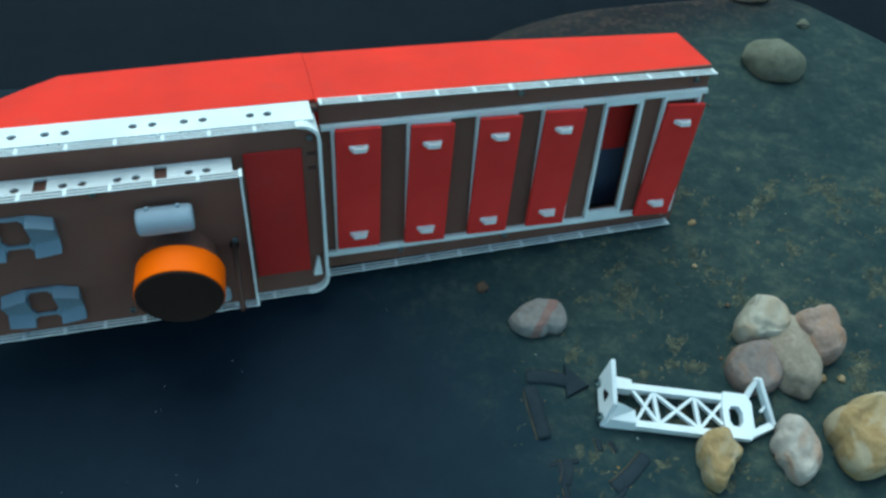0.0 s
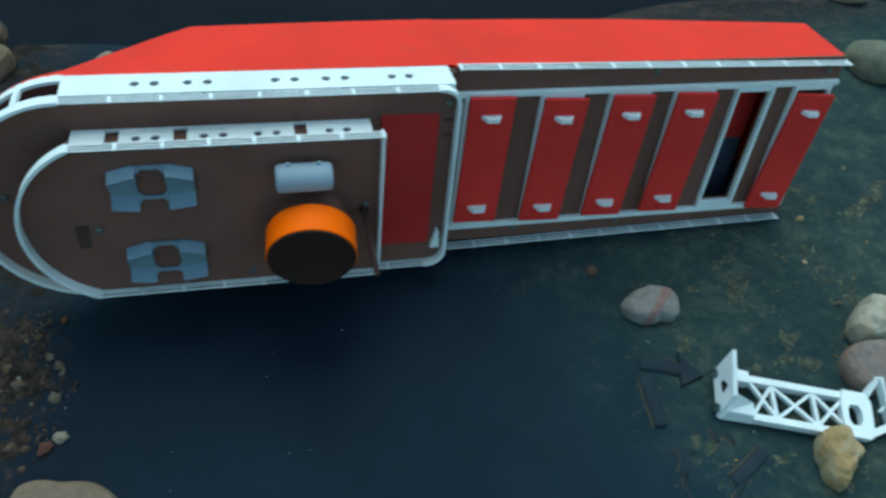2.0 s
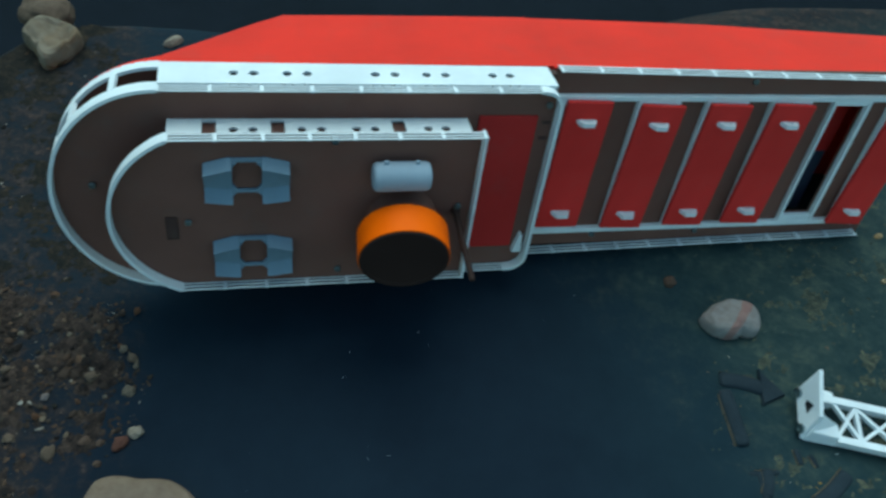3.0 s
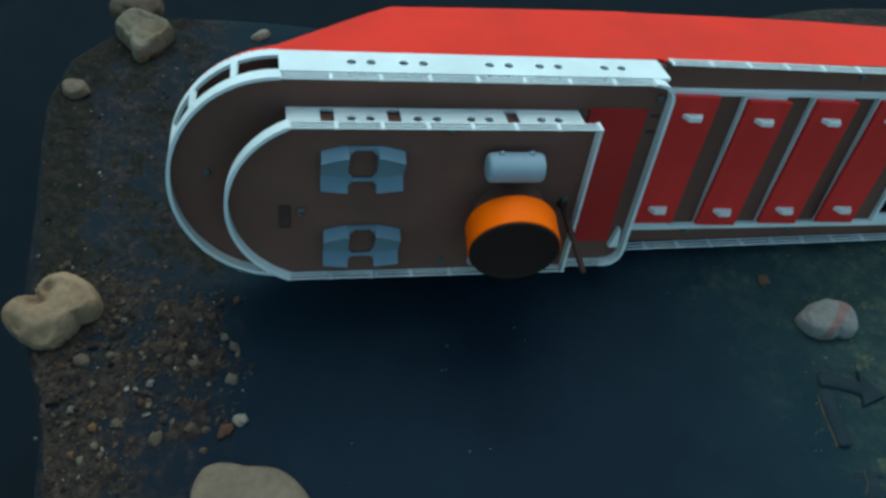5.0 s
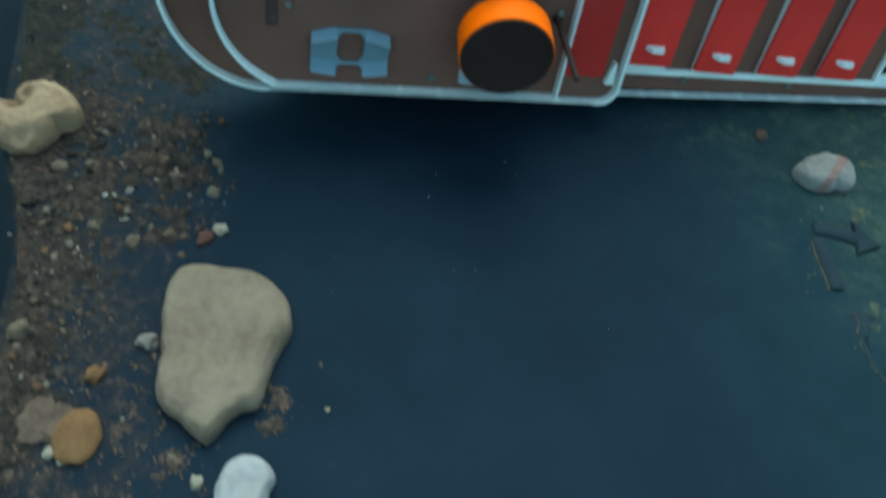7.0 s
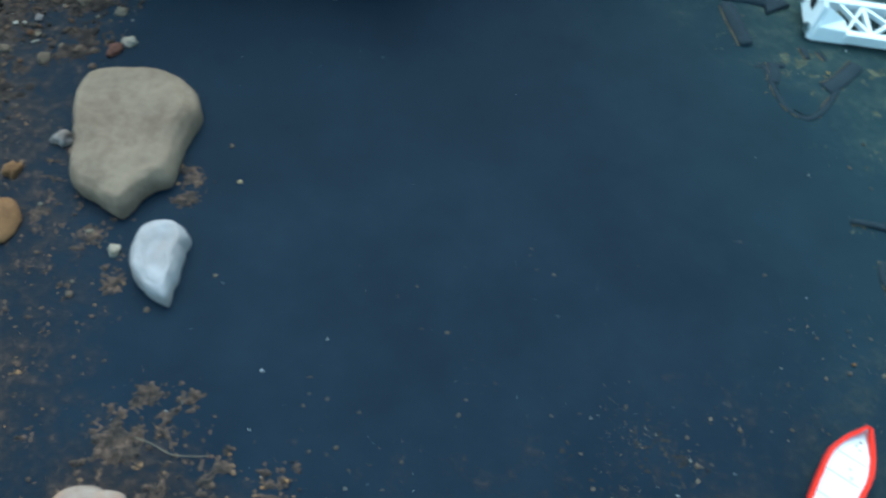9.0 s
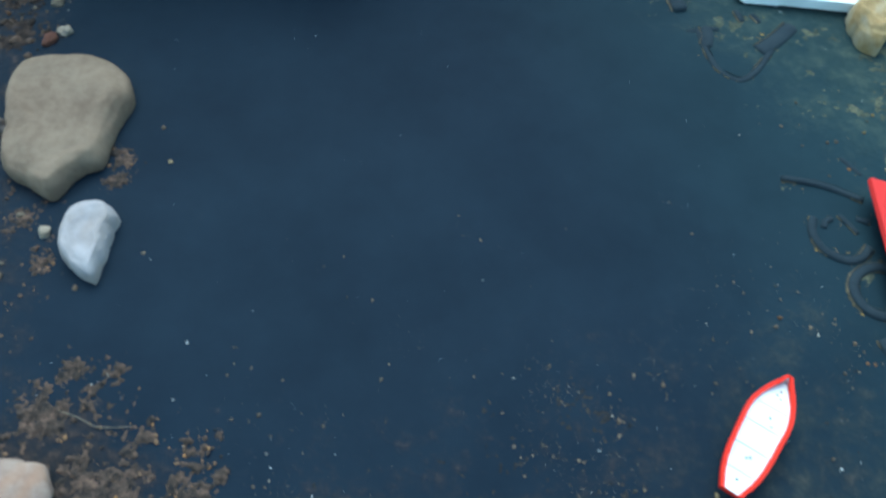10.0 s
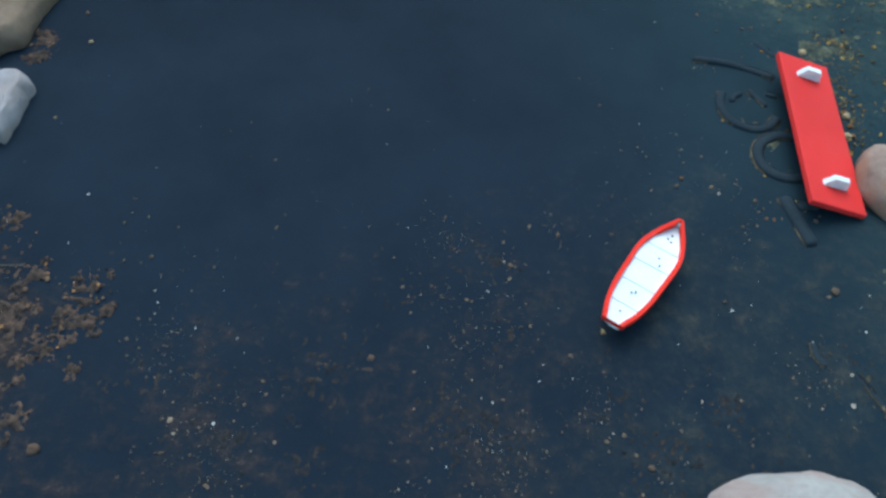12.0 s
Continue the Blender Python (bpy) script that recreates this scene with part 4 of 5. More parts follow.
stone("pebble", -0.2963, 0.0022, 0.0105, 0.0128, 0.0045, 10, RUST, "flat orange-brown pebble on silt", 18, 0.1)
stone("pebble", -0.3120, 0.0060, 0.0105, 0.0118, 0.0022, 30, UMBER, "flat dull brown pebble beside a rusty one", 19, 0.5, fine=4)
stone("stone", -0.2095, -0.1250, 0.0165, 0.0140, 0.0095, 0, REDDISH, "pinkish rounded stone on brown silt", 20, 0.15)
stone("stone", 0.1300, -0.1755, 0.0330, 0.0235, 0.0170, -3, PINK, "large pale pinkish stone", 21, 0.15)
stone("stone", 0.1925, -0.0150, 0.0165, 0.0215, 0.0130, 10, REDDISH, "light brown stone beside the loose cover", 22, 0.15)
for i, (x, y, r, mt, lab) in enumerate((
        (-0.2841, 0.0538, 0.0052, ROSE, "small pinkish pebble against the flat stone"), (-0.2727, 0.1243, 0.0037, PALE, "small white pebble on gravel"),
        (-0.2785, 0.1170, 0.0042, BRICK, "small brick-red pebble on gravel"), (-0.2388, -0.0052, 0.0034, PALE, "tiny white pebble beside the white stone"),
        (-0.3069, 0.1506, 0.0036, TAN, "small tan pebble on gravel"), (-0.2845, 0.1462, 0.0034, WARM_PALE, "tiny pale pebble on gravel"), (-0.3425, 0.0441, 0.0055, TAN, "small tan pebble near the slab's edge"),
        (-0.3010, 0.0318, 0.0045, RUST, "small brown pebble on silt"), (-0.3046, -0.0076, 0.0030, PALE, "tiny white pebble by the rusty pebble"), (-0.2986, -0.0085, 0.0030, ROSE, "tiny pink pebble by the rusty pebble"),
        (-0.3356, 0.1090, 0.0028, TAN, "small tan pebble on gravel"), (-0.3611, 0.1115, 0.0022, WARM_PALE, "tiny pale pebble on gravel"),
        (-0.3265, 0.1349, 0.0022, ROSE, "small pink pebble on gravel"), (0.0637, -0.1004, 0.0015, YELLOW, "tiny yellow pebble beside the toy boat"),
        (0.2565, 0.2384, 0.0034, YELLOW, "tiny yellow pebble on the silt"), (0.1836, 0.3590, 0.0030, YELLOW, "tiny ochre pebble on the silt"))):
    stone("pebble", x, y, r, r * 0.85, r * 0.75, i * 37, mt, lab, 40 + i, 0.5, fine=2, group="small loose pebbles")

# loose pebbles in the gravel and on the silt, six shapes of each kind of stone
KINDS = {"P": (WARM_PALE, "small whitish pebble lying loose on the slab"), "T": (TAN, "small tan pebble lying loose on the slab"), "G": (UMBER, "small umber pebble lying loose on the slab"),
         "R": (RUST, "small rust-brown pebble lying loose on the slab"), "B": (BRICK, "small dark reddish pebble lying loose on the slab"), "Y": (YELLOW, "small ochre pebble lying loose on the slab"),
         "O": (OLIVE, "olive grey pebble at the far edge of the slab")}
P, T, G, R, Bk, Y, O = "P", "T", "G", "R", "B", "Y", "O"
SHAPES = {}


def loose_pebble(i, x, y, r, kind):
    key = (kind, i % 4)
    material, label = KINDS[kind]
    if key not in SHAPES:
        bm = bmesh.new()
        bmesh.ops.create_icosphere(bm, subdivisions=3, radius=1.0)
        off = Vector((i * 5.1, i * 2.3, i * 3.7))
        for v in bm.verts:
            d = v.co.normalized()
            k = 1 + 0.42 * noise.noise(d * 1.1 + off) + 0.22 * noise.noise(d * 2.6 + off) + 0.06 * noise.noise(d * 7 + off)
            v.co = Vector((d.x * k, d.y * k * 0.82, max(d.z * k * 0.62, -0.22)))
        ob = part("pebble", bm, material, smooth=True)
        SHAPES[key] = ob.data
    else:
        ob = new("pebble", SHAPES[key])
    ob.matrix_world = pose(x, y, r * 0.2, 0, 0, i * 71) @ Matrix.Scale(r * 1.08, 4)
    tagged(ob, label, "pebble", group="small loose pebbles")


for i, spot in enumerate((
    (-0.3543, 0.1687, 0.0016, P), (-0.3284, 0.1736, 0.0014, P), (-0.3354, 0.1653, 0.0013, T), (-0.3376, 0.1565, 0.0019, G), (-0.2963, 0.1705, 0.0022, P), (-0.2892, 0.1661, 0.0029, T),
    (-0.2859, 0.1616, 0.0016, P), (-0.3417, 0.0953, 0.0020, P), (-0.3370, 0.0911, 0.0017, T), (-0.3428, 0.0778, 0.0011, P), (-0.3721, 0.0932, 0.0010, P), (-0.3599, 0.1036, 0.0017, T),
    (-0.3465, 0.1047, 0.0023, R), (-0.2865, 0.1040, 0.0021, G), (-0.3128, 0.1051, 0.0041, T), (-0.3671, 0.1395, 0.0042, T), (-0.2888, 0.1154, 0.0021, G), (-0.3561, 0.1276, 0.0018, T),
    (-0.2958, 0.1410, 0.0012, P), (-0.3595, 0.1800, 0.0010, P), (-0.3277, 0.1516, 0.0011, T), (-0.3199, 0.0219, 0.0016, P), (-0.2807, 0.0145, 0.0012, P), (-0.2532, 0.0029, 0.0017, P),
    (-0.2509, -0.0302, 0.0016, T), (-0.2153, -0.0331, 0.0014, T), (-0.1904, -0.0120, 0.0010, P), (-0.2011, 0.0627, 0.0011, T), (-0.1921, 0.0412, 0.0011, Y), (-0.3532, 0.1460, 0.0026, T),
    (-0.3131, 0.1783, 0.0015, T), (-0.2967, 0.1146, 0.0031, G), (-0.3515, 0.0887, 0.0016, R), (-0.3212, 0.0606, 0.0018, G), (-0.3441, 0.0611, 0.0018, T), (-0.2522, -0.0237, 0.0009, P),
    (0.0261, -0.0727, 0.0011, T), (-0.0206, -0.1439, 0.0008, P), (0.1674, 0.0727, 0.0020, Y), (0.1815, 0.0297, 0.0019, Y), (0.1795, 0.0165, 0.0021, Y), (0.0801, -0.1536, 0.0012, T),
    (0.0455, -0.0551, 0.0010, T), (-0.1385, -0.1689, 0.0024, G), (-0.0252, -0.1212, 0.0015, G), (0.1584, -0.0716, 0.0018, T), (0.1808, 0.3198, 0.0019, Y), (0.2709, 0.2390, 0.0027, Y),
    (0.2007, 0.2892, 0.0016, T), (0.0276, 0.2862, 0.0042, G), (0.1902, 0.2465, 0.0015, T), (0.3154, 0.5997, 0.0054, O),
    (0.1816, 0.0326, 0.0012, R), (0.1822, 0.0282, 0.0011, T), (0.1819, 0.0234, 0.0014, R), (0.1824, 0.0171, 0.0012, R), (0.1858, 0.0363, 0.0010, T), (0.1907, 0.0344, 0.0008, R), (0.1470, 0.0715, 0.0010, R), (0.1913, 0.0930, 0.0009, R), (0.1392, 0.0885, 0.0008, T), (0.1001, -0.0174, 0.0008, R), (0.1316, -0.0273, 0.0010, T), (0.1566, -0.0357, 0.0010, T), (0.1353, -0.0366, 0.0008, R), (0.1384, -0.0369, 0.0008, R))):
    loose_pebble(i, *spot)

# ---------------------------------------------------------------- lattice boom
boom = new("lattice_boom")
boom.matrix_world = pose(0.1041, 0.1911, 0.0, 0, 0, 0.81) @ Matrix.Scale(0.950, 4)
tagged(boom, "white printed lattice boom section lying on the slab", "model part")
BO = Vector((0.105, 0.189, 0.0))


def W(x, y, z):
    return Vector((x, y, z)) - BO


def quad_plate(name, a, b, c, d, thick, label=""):
    """A thin plate through four corners."""
    bm = bmesh.new()
    n = (b - a).cross(d - a).normalized() * thick
    lo = [bm.verts.new(p) for p in (a, b, c, d)]
    hi = [bm.verts.new(p + n) for p in (a, b, c, d)]
    for k in range(4):
        bm.faces.new((lo[k], lo[(k + 1) % 4], hi[(k + 1) % 4], hi[k]))
    bm.faces.new(lo[::-1])
    bm.faces.new(hi)
    bmesh.ops.bevel(bm, geom=list(bm.edges), offset=0.0004, segments=1, affect="EDGES")
    return part(name, bm, WHITE, boom, label)


PA, PB, PC, PD = W(0.1055, 0.1882, 0.0020), W(0.1040, 0.2188, 0.0080), W(0.1088, 0.2240, 0.0310), W(0.1110, 0.1970, 0.0200)
plate = quad_plate("end_plate", PA, PB, PC, PD, 0.0036, "white end plate with two screws and a slot")
facing = -(PB - PA).cross(PD - PA).normalized()
for k in (0.13, 0.86):
    p = PA.lerp(PB, k) + (PD - PA) * 0.16 + facing * 0.0002
    shared("screw", SCREW_ME, plate, Matrix.Translation(p) @ facing.to_track_quat("Z", "Y").to_matrix().to_4x4() @ Matrix.Diagonal((1.7, 1.7, 1.0, 1.0)))
# the slot is not cut through: a dark patch on the face paints its shade
bm = bmesh.new()
loop = [bm.verts.new(PA + (PB - PA) * u + (PD - PA) * v + facing * 0.0003) for u, v in ((0.30, 0.45), (0.52, 0.40), (0.56, 0.52), (0.42, 0.66), (0.40, 0.86), (0.32, 0.86))]
bm.faces.new(loop)
bmesh.ops.solidify(bm, geom=list(bm.faces), thickness=0.0006)
part("plate_slot", bm, DARK, plate, "dark patch for the shade in the end plate's slot")


def hexa(name, lo, hi, label=""):
    bm = bmesh.new()
    a = [bm.verts.new(W(*p)) for p in lo]
    b = [bm.verts.new(W(*p)) for p in hi]
    for k in range(4):
        bm.faces.new((a[k], a[(k + 1) % 4], b[(k + 1) % 4], b[k]))
    bm.faces.new(a[::-1])
    bm.faces.new(b)
    bmesh.ops.bevel(bm, geom=list(bm.edges), offset=0.0004, segments=1, affect="EDGES")
    return part(name, bm, WHITE, boom, label)


hexa("corner_block", ((0.1080, 0.1880, 0.0008), (0.1300, 0.1872, 0.0008), (0.1300, 0.1960, 0.0008), (0.1080, 0.1975, 0.0008)),
     ((0.1105, 0.1905, 0.0095), (0.1288, 0.1895, 0.0090), (0.1280, 0.1982, 0.0105), (0.1150, 0.1990, 0.0190)))
hexa("corner_block", ((0.1110, 0.2125, 0.0030), (0.1275, 0.2115, 0.0030), (0.1275, 0.2190, 0.0030), (0.1110, 0.2210, 0.0030)),
     ((0.1110, 0.2120, 0.0125), (0.1268, 0.2115, 0.0120), (0.1268, 0.2195, 0.0120), (0.1110, 0.2215, 0.0125)))
UZ, LZ = 0.0085, 0.0050
for nm, p, q in (("upper_chord", W(0.1260, 0.2145, UZ), W(0.1880, 0.2112, UZ)), ("lower_chord", W(0.1280, 0.1898, LZ), W(0.1940, 0.1862, LZ))):
    bm = bmesh.new()
    beam(bm, p, q, 0.0046, 0.0066)
    part(nm, bm, WHITE, boom)
TOP = [W(x, 0.2125 - (x - 0.127) * 0.055, UZ + 0.001) for x in (0.1270, 0.1412, 0.1686, 0.1890)]
LOW = [W(x, 0.1915 - (x - 0.129) * 0.055, LZ + 0.001) for x in (0.1290, 0.1442, 0.1712, 0.1925)]
for k in range(3):
    for p, q in ((TOP[k], LOW[k + 1]), (LOW[k], TOP[k + 1])):
        bm = bmesh.new()
        beam(bm, p, q, 0.0021, 0.0030)
        part("brace", bm, WHITE, boom)
for k in (1, 2):
    bm = bmesh.new()
    beam(bm, TOP[k], LOW[k], 0.0026, 0.0032)
    part("upright", bm, WHITE, boom)
# head frame with an eight-sided opening
bm = bmesh.new()
c0, ex, ey = W(0.1962, 0.1990, 0.0085), Vector((0.0105, -0.0006, 0)), Vector((-0.0002, 0.0152, 0.0020))
outer = [(-0.55, -1), (0.75, -1), (1, -0.62), (1, 0.62), (0.70, 1), (-0.75, 1), (-0.92, 0.45), (-0.88, -0.5)]
innr = [(-0.34, -0.48), (0.14, -0.50), (0.34, -0.26), (0.34, 0.18), (0.14, 0.40), (-0.34, 0.40), (-0.52, 0.20), (-0.52, -0.26)]
nn = ex.cross(ey).normalized() * 0.0035
rings = [[bm.verts.new(c0 + ex * u + ey * v + nn * s) for u, v in r] for r in (outer, innr) for s in (-1, 1)]
for k in range(8):
    q = (k + 1) % 8
    for A, Bv in ((rings[0], rings[1]), (rings[2], rings[3]), (rings[1], rings[3]), (rings[0], rings[2])):
        bm.faces.new((A[k], A[q], Bv[q], Bv[k]))
part("head_frame", bm, WHITE, boom, "white head frame with an angular opening")
hp = [(W(0.2098, 0.2218, 0.0220), W(0.2222, 0.1970, 0.0040), 0.0026, 0.0060), (W(0.2130, 0.2030, 0.0100), W(0.2172, 0.2080, 0.0110), 0.0018, 0.0024), (W(0.2040, 0.1870, 0.0045), W(0.2215, 0.1962, 0.0035), 0.0046, 0.0055)]
hexa("head_gusset", ((0.2020, 0.2125, 0.0060), (0.2040, 0.2085, 0.0060), (0.2085, 0.2190, 0.0120), (0.2075, 0.2210, 0.0120)), ((0.2020, 0.2130, 0.0120), (0.2045, 0.2085, 0.0115), (0.2100, 0.2190, 0.0215), (0.2085, 0.2218, 0.0220)))
for p, q, w, h in hp:
    bm = bmesh.new()
    beam(bm, p, q, w, h)
    part("head_strut", bm, WHITE, boom)

# ---------------------------------------------------------------- toy lifeboat
BL = 0.0552


def boat_half(u):
    """Half breadth along the boat, 0 at the stern, 1 at the stem."""
    return lerp_table(u, ((0, 0.0042), (0.06, 0.0060), (0.12, 0.0072), (0.20, 0.0083), (0.30, 0.0091), (0.45, 0.0095), (0.62, 0.0099), (0.70, 0.0097), (0.76, 0.0090), (0.83, 0.0074), (0.90, 0.0054), (0.96, 0.0029), (1.0, 0.0008)))


boat = new("toy_lifeboat")
boat.matrix_world = pose(0.0658, -0.1010, 0.0, 0, 0, 59.8) @ Matrix.Diagonal((1.0, 0.93, 1.0, 1.0))
tagged(boat, "small open white model lifeboat with a red gunwale", "model boat")
US = [i / 24 for i in range(25)]
bm = bmesh.new()
rows = []
for u in US:
    w = boat_half(u)
    rise = 0.003 * max(0, (u - 0.7) / 0.3) ** 2
    sec = [(-1, 0.0105), (-0.93, 0.007), (-0.75, 0.0035), (-0.4, 0.0012), (0, 0.0004), (0.4, 0.0012), (0.75, 0.0035), (0.93, 0.007), (1, 0.0105)]
    rows.append([bm.verts.new((u * BL + (0.0105 - z) * (0.35 if u < 0.02 else 0.1), s * w * 0.98, z + rise)) for s, z in sec])
for a, b in zip(rows, rows[1:]):
    for k in range(8):
        bm.faces.new((a[k], b[k], b[k + 1], a[k + 1]))
bm.faces.new(rows[0])
bm.faces.new(rows[-1][::-1])
part("boat_hull", bm, WHITE, boat, "white boat hull", smooth=True)
bm = bmesh.new()
rows = []
for u in US:
    w = boat_half(u)
    rise = 0.003 * max(0, (u - 0.7) / 0.3) ** 2
    rows.append([[bm.verts.new((u * BL + (0.001 if u == 1 else 0) - (0.0008 if u == 0 else 0), s * q, z + rise)) for q, z in ((w + 0.0005, 0.0090), (w + 0.0005, 0.0116), (max(w - 0.0014, 0.0001), 0.0116), (max(w - 0.0014, 0.0001), 0.0090))] for s in (1, -1)])
for a, b in zip(rows, rows[1:]):
    for s in (0, 1):
        for k in range(4):
            bm.faces.new((a[s][k], b[s][k], b[s][(k + 1) % 4], a[s][(k + 1) % 4]))
for r in (rows[0], rows[-1]):
    bm.faces.new((r[0][0], r[0][1], r[1][1], r[1][0]))
    bm.faces.new((r[0][2], r[0][3], r[1][3], r[1][2]))
    bm.faces.new((r[0][1], r[0][2], r[1][2], r[1][1]))
part("gunwale", bm, RED, boat, "red gunwale rim")
bm = bmesh.new()
top = [(u * BL, max(boat_half(u) - 0.0006, 0.0003)) for u in US]
prism(bm, [(x, -w) for x, w in top] + [(x, w) for x, w in top[::-1]], 0.0075, 0.0100)
part("boat_floor", bm, WHITE, boat, "white inside of the boat")
for u in (0.22, 0.42, 0.62, 0.80):
    bm = bmesh.new()
    w = boat_half(u) - 0.0012
    box(bm, u * BL - 0.0028, u * BL + 0.0028, -w, w, 0.0098, 0.0104, 0.0002)
    part("thwart", bm, WHITE, boat)
for u, v in ((0.86, 0.1), (0.90, -0.05), (0.84, -0.2), (0.66, -0.1), (0.60, -0.3), (0.30, -0.1), (0.28, 0.05), (0.10, 0.0)):
    bm = bmesh.new()
    bmesh.ops.create_icosphere(bm, subdivisions=1, radius=0.0005)
    ob = part("grit", bm, DARK, boat)
    ob.matrix_local = pose(u * BL, v * boat_half(u), 0.0105)

# ---------------------------------------------------------------- gravel, grit and silt crumbs
ICO = bmesh.new()
bmesh.ops.create_icosphere(ICO, subdivisions=1, radius=1.0)
ICO_V = np.array([v.co[:] for v in ICO.verts])
ICO_F = np.array([[v.index for v in f.verts] for f in ICO.faces])
ICO.free()


def grains(name, spots, material, label, category, seed):
    """Many small grains in one mesh; spots are (x, y, radius)."""
    rs = np.random.RandomState(seed)
    verts, faces = [], []
    for i, (x, y, r) in enumerate(spots):
        s = r * rs.uniform(0.5, 1.45, 3)
        v = ICO_V * (1 + rs.uniform(-0.38, 0.30, (len(ICO_V), 1))) * s
        a = rs.uniform(0, 6.28)
        c, sn = math.cos(a), math.sin(a)
        v = np.stack([v[:, 0] * c - v[:, 1] * sn, v[:, 0] * sn + v[:, 1] * c, v[:, 2] * 0.5], 1)
        verts.append(v + (x, y, r * 0.2))
        faces.append(ICO_F + i * len(ICO_V))
    me = bpy.data.meshes.new(name)
    me.from_pydata(np.concatenate(verts).tolist(), [], np.concatenate(faces).tolist())
    me.materials.append(material)
    return tagged(new(name, me), label, category, kind="stuff")


GRAVEL = island_mat("gravel_grains", ((0.0, (0.01892, 0.0172, 0.01462)), (0.50, (0.03784, 0.02924, 0.02236)), (0.80, (0.07052, 0.0516, 0.03698)), (0.90, (0.1118, 0.06192, 0.03612)), (0.96, (0.1548, 0.1221, 0.0903)), (1.0, (0.3096, 0.2752, 0.2322))))
SPECK = island_mat("pale_grit", ((0.0, (0.0516, 0.043, 0.0344)), (0.6, (0.1032, 0.0774, 0.05676)), (0.92, (0.1892, 0.1376, 0.0903)), (1.0, (0.3956, 0.3612, 0.301))))
CRUMB = island_mat("silt_crumbs", ((0.0, (0.0344, 0.02752, 0.02408)), (0.5, (0.0946, 0.0602, 0.043)), (0.85, (0.172, 0.1015, 0.0602)), (1.0, (0.2924, 0.1462, 0.0602))))


def field(n, seed, x0, x1, y0, y1, keep, size):
    rs = np.random.RandomState(seed)
    out = []
    while len(out) < n:
        x, y = rs.uniform(x0, x1), rs.uniform(y0, y1)
        if rs.uniform() < keep(x, y):
            out.append((x, y, size(rs)))
    return out


def slab_z(x, y):
    return 0.0012 * noise.noise((x * 16, y * 16, 0)) + 0.0007 * noise.noise((x * 60, y * 60, 1))


def drift(name, x0, x1, y0, y1, step, amount, rise, material, label):
    """A thin, ragged sheet of settled silt, kept only where amount(x, y) is positive."""
    nx, ny = int((x1 - x0) / step), int((y1 - y0) / step)
    verts, index, faces = [], {}, []
    val = {}
    for j in range(ny + 1):
        for i in range(nx + 1):
            x, y = x0 + i * step, y0 + j * step
            a = amount(x, y)
            if a > -0.12:
                val[(i, j)] = a
                rough = 0.5 + 0.5 * noise.noise((x * 420, y * 420, 8)) + 0.35 * noise.noise((x * 900, y * 900, 6))
                jit = 0.35 * step
                index[(i, j)] = len(verts)
                verts.append((x + jit * noise.noise((x * 1500, y * 1500, 1)), y + jit * noise.noise((x * 1500, y * 1500, 2)), slab_z(x, y) - 0.0006 + rise * max(-0.3, min(a, 1.0)) * (0.45 + rough)))
    for (i, j) in index:
        q = ((i, j), (i + 1, j), (i + 1, j + 1), (i, j + 1))
        if all(c in index for c in q) and max(val[c] for c in q) > 0:
            faces.append([index[c] for c in q])
    me = bpy.data.meshes.new(name)
    me.from_pydata(verts, [], faces)
    me.materials.append(material)
    me.shade_smooth()
    return tagged(new(name, me), label, "silt", kind="stuff")


def silt_mat(name, stops):
    """Fluffy settled silt, patchy at two scales."""
    m, nodes, links, bsdf = mat_new(name)
    co = nodes.new("ShaderNodeTexCoord").outputs["Object"]
    a = noise_node(nodes, links, 130.0, 8.0, 0.75, co)
    b = noise_node(nodes, links, 700.0, 4.0, 0.7, co)
    ad = nodes.new("ShaderNodeMath")
    ad.operation = "MULTIPLY_ADD"
    links.new(b.outputs["Fac"], ad.inputs[0])
    ad.inputs[1].default_value = 0.35
    sc = nodes.new("ShaderNodeMath")
    sc.operation = "MULTIPLY"
    links.new(a.outputs["Fac"], sc.inputs[0])
    sc.inputs[1].default_value = 0.65
    links.new(sc.outputs[0], ad.inputs[2])
    r = ramp(nodes, stops)
    links.new(ad.outputs[0], r.inputs[0])
    links.new(r.outputs[0], bsdf.inputs["Base Color"])
    bsdf.inputs["Roughness"].default_value = 0.95
    bump = nodes.new("ShaderNodeBump")
    bump.inputs["Strength"].default_value = 0.6
    bump.inputs["Distance"].default_value = 0.0012
    links.new(ad.outputs[0], bump.inputs["Height"])
    links.new(bump.outputs[0], bsdf.inputs["Normal"])
    return m


TAN_SILT = silt_mat("tan_silt", ((0.40, (0.018, 0.0175, 0.018)), (0.48, (0.050, 0.037, 0.030)), (0.57, (0.108, 0.068, 0.051)), (0.68, (0.23, 0.142, 0.098))))
DARK_SILT = silt_mat("dark_silt", ((0.38, (0.00774, 0.01032, 0.01032)), (0.49, (0.01806, 0.01677, 0.01419)), (0.58, (0.03612, 0.02752, 0.01978)), (0.68, (0.086, 0.05848, 0.03784))))

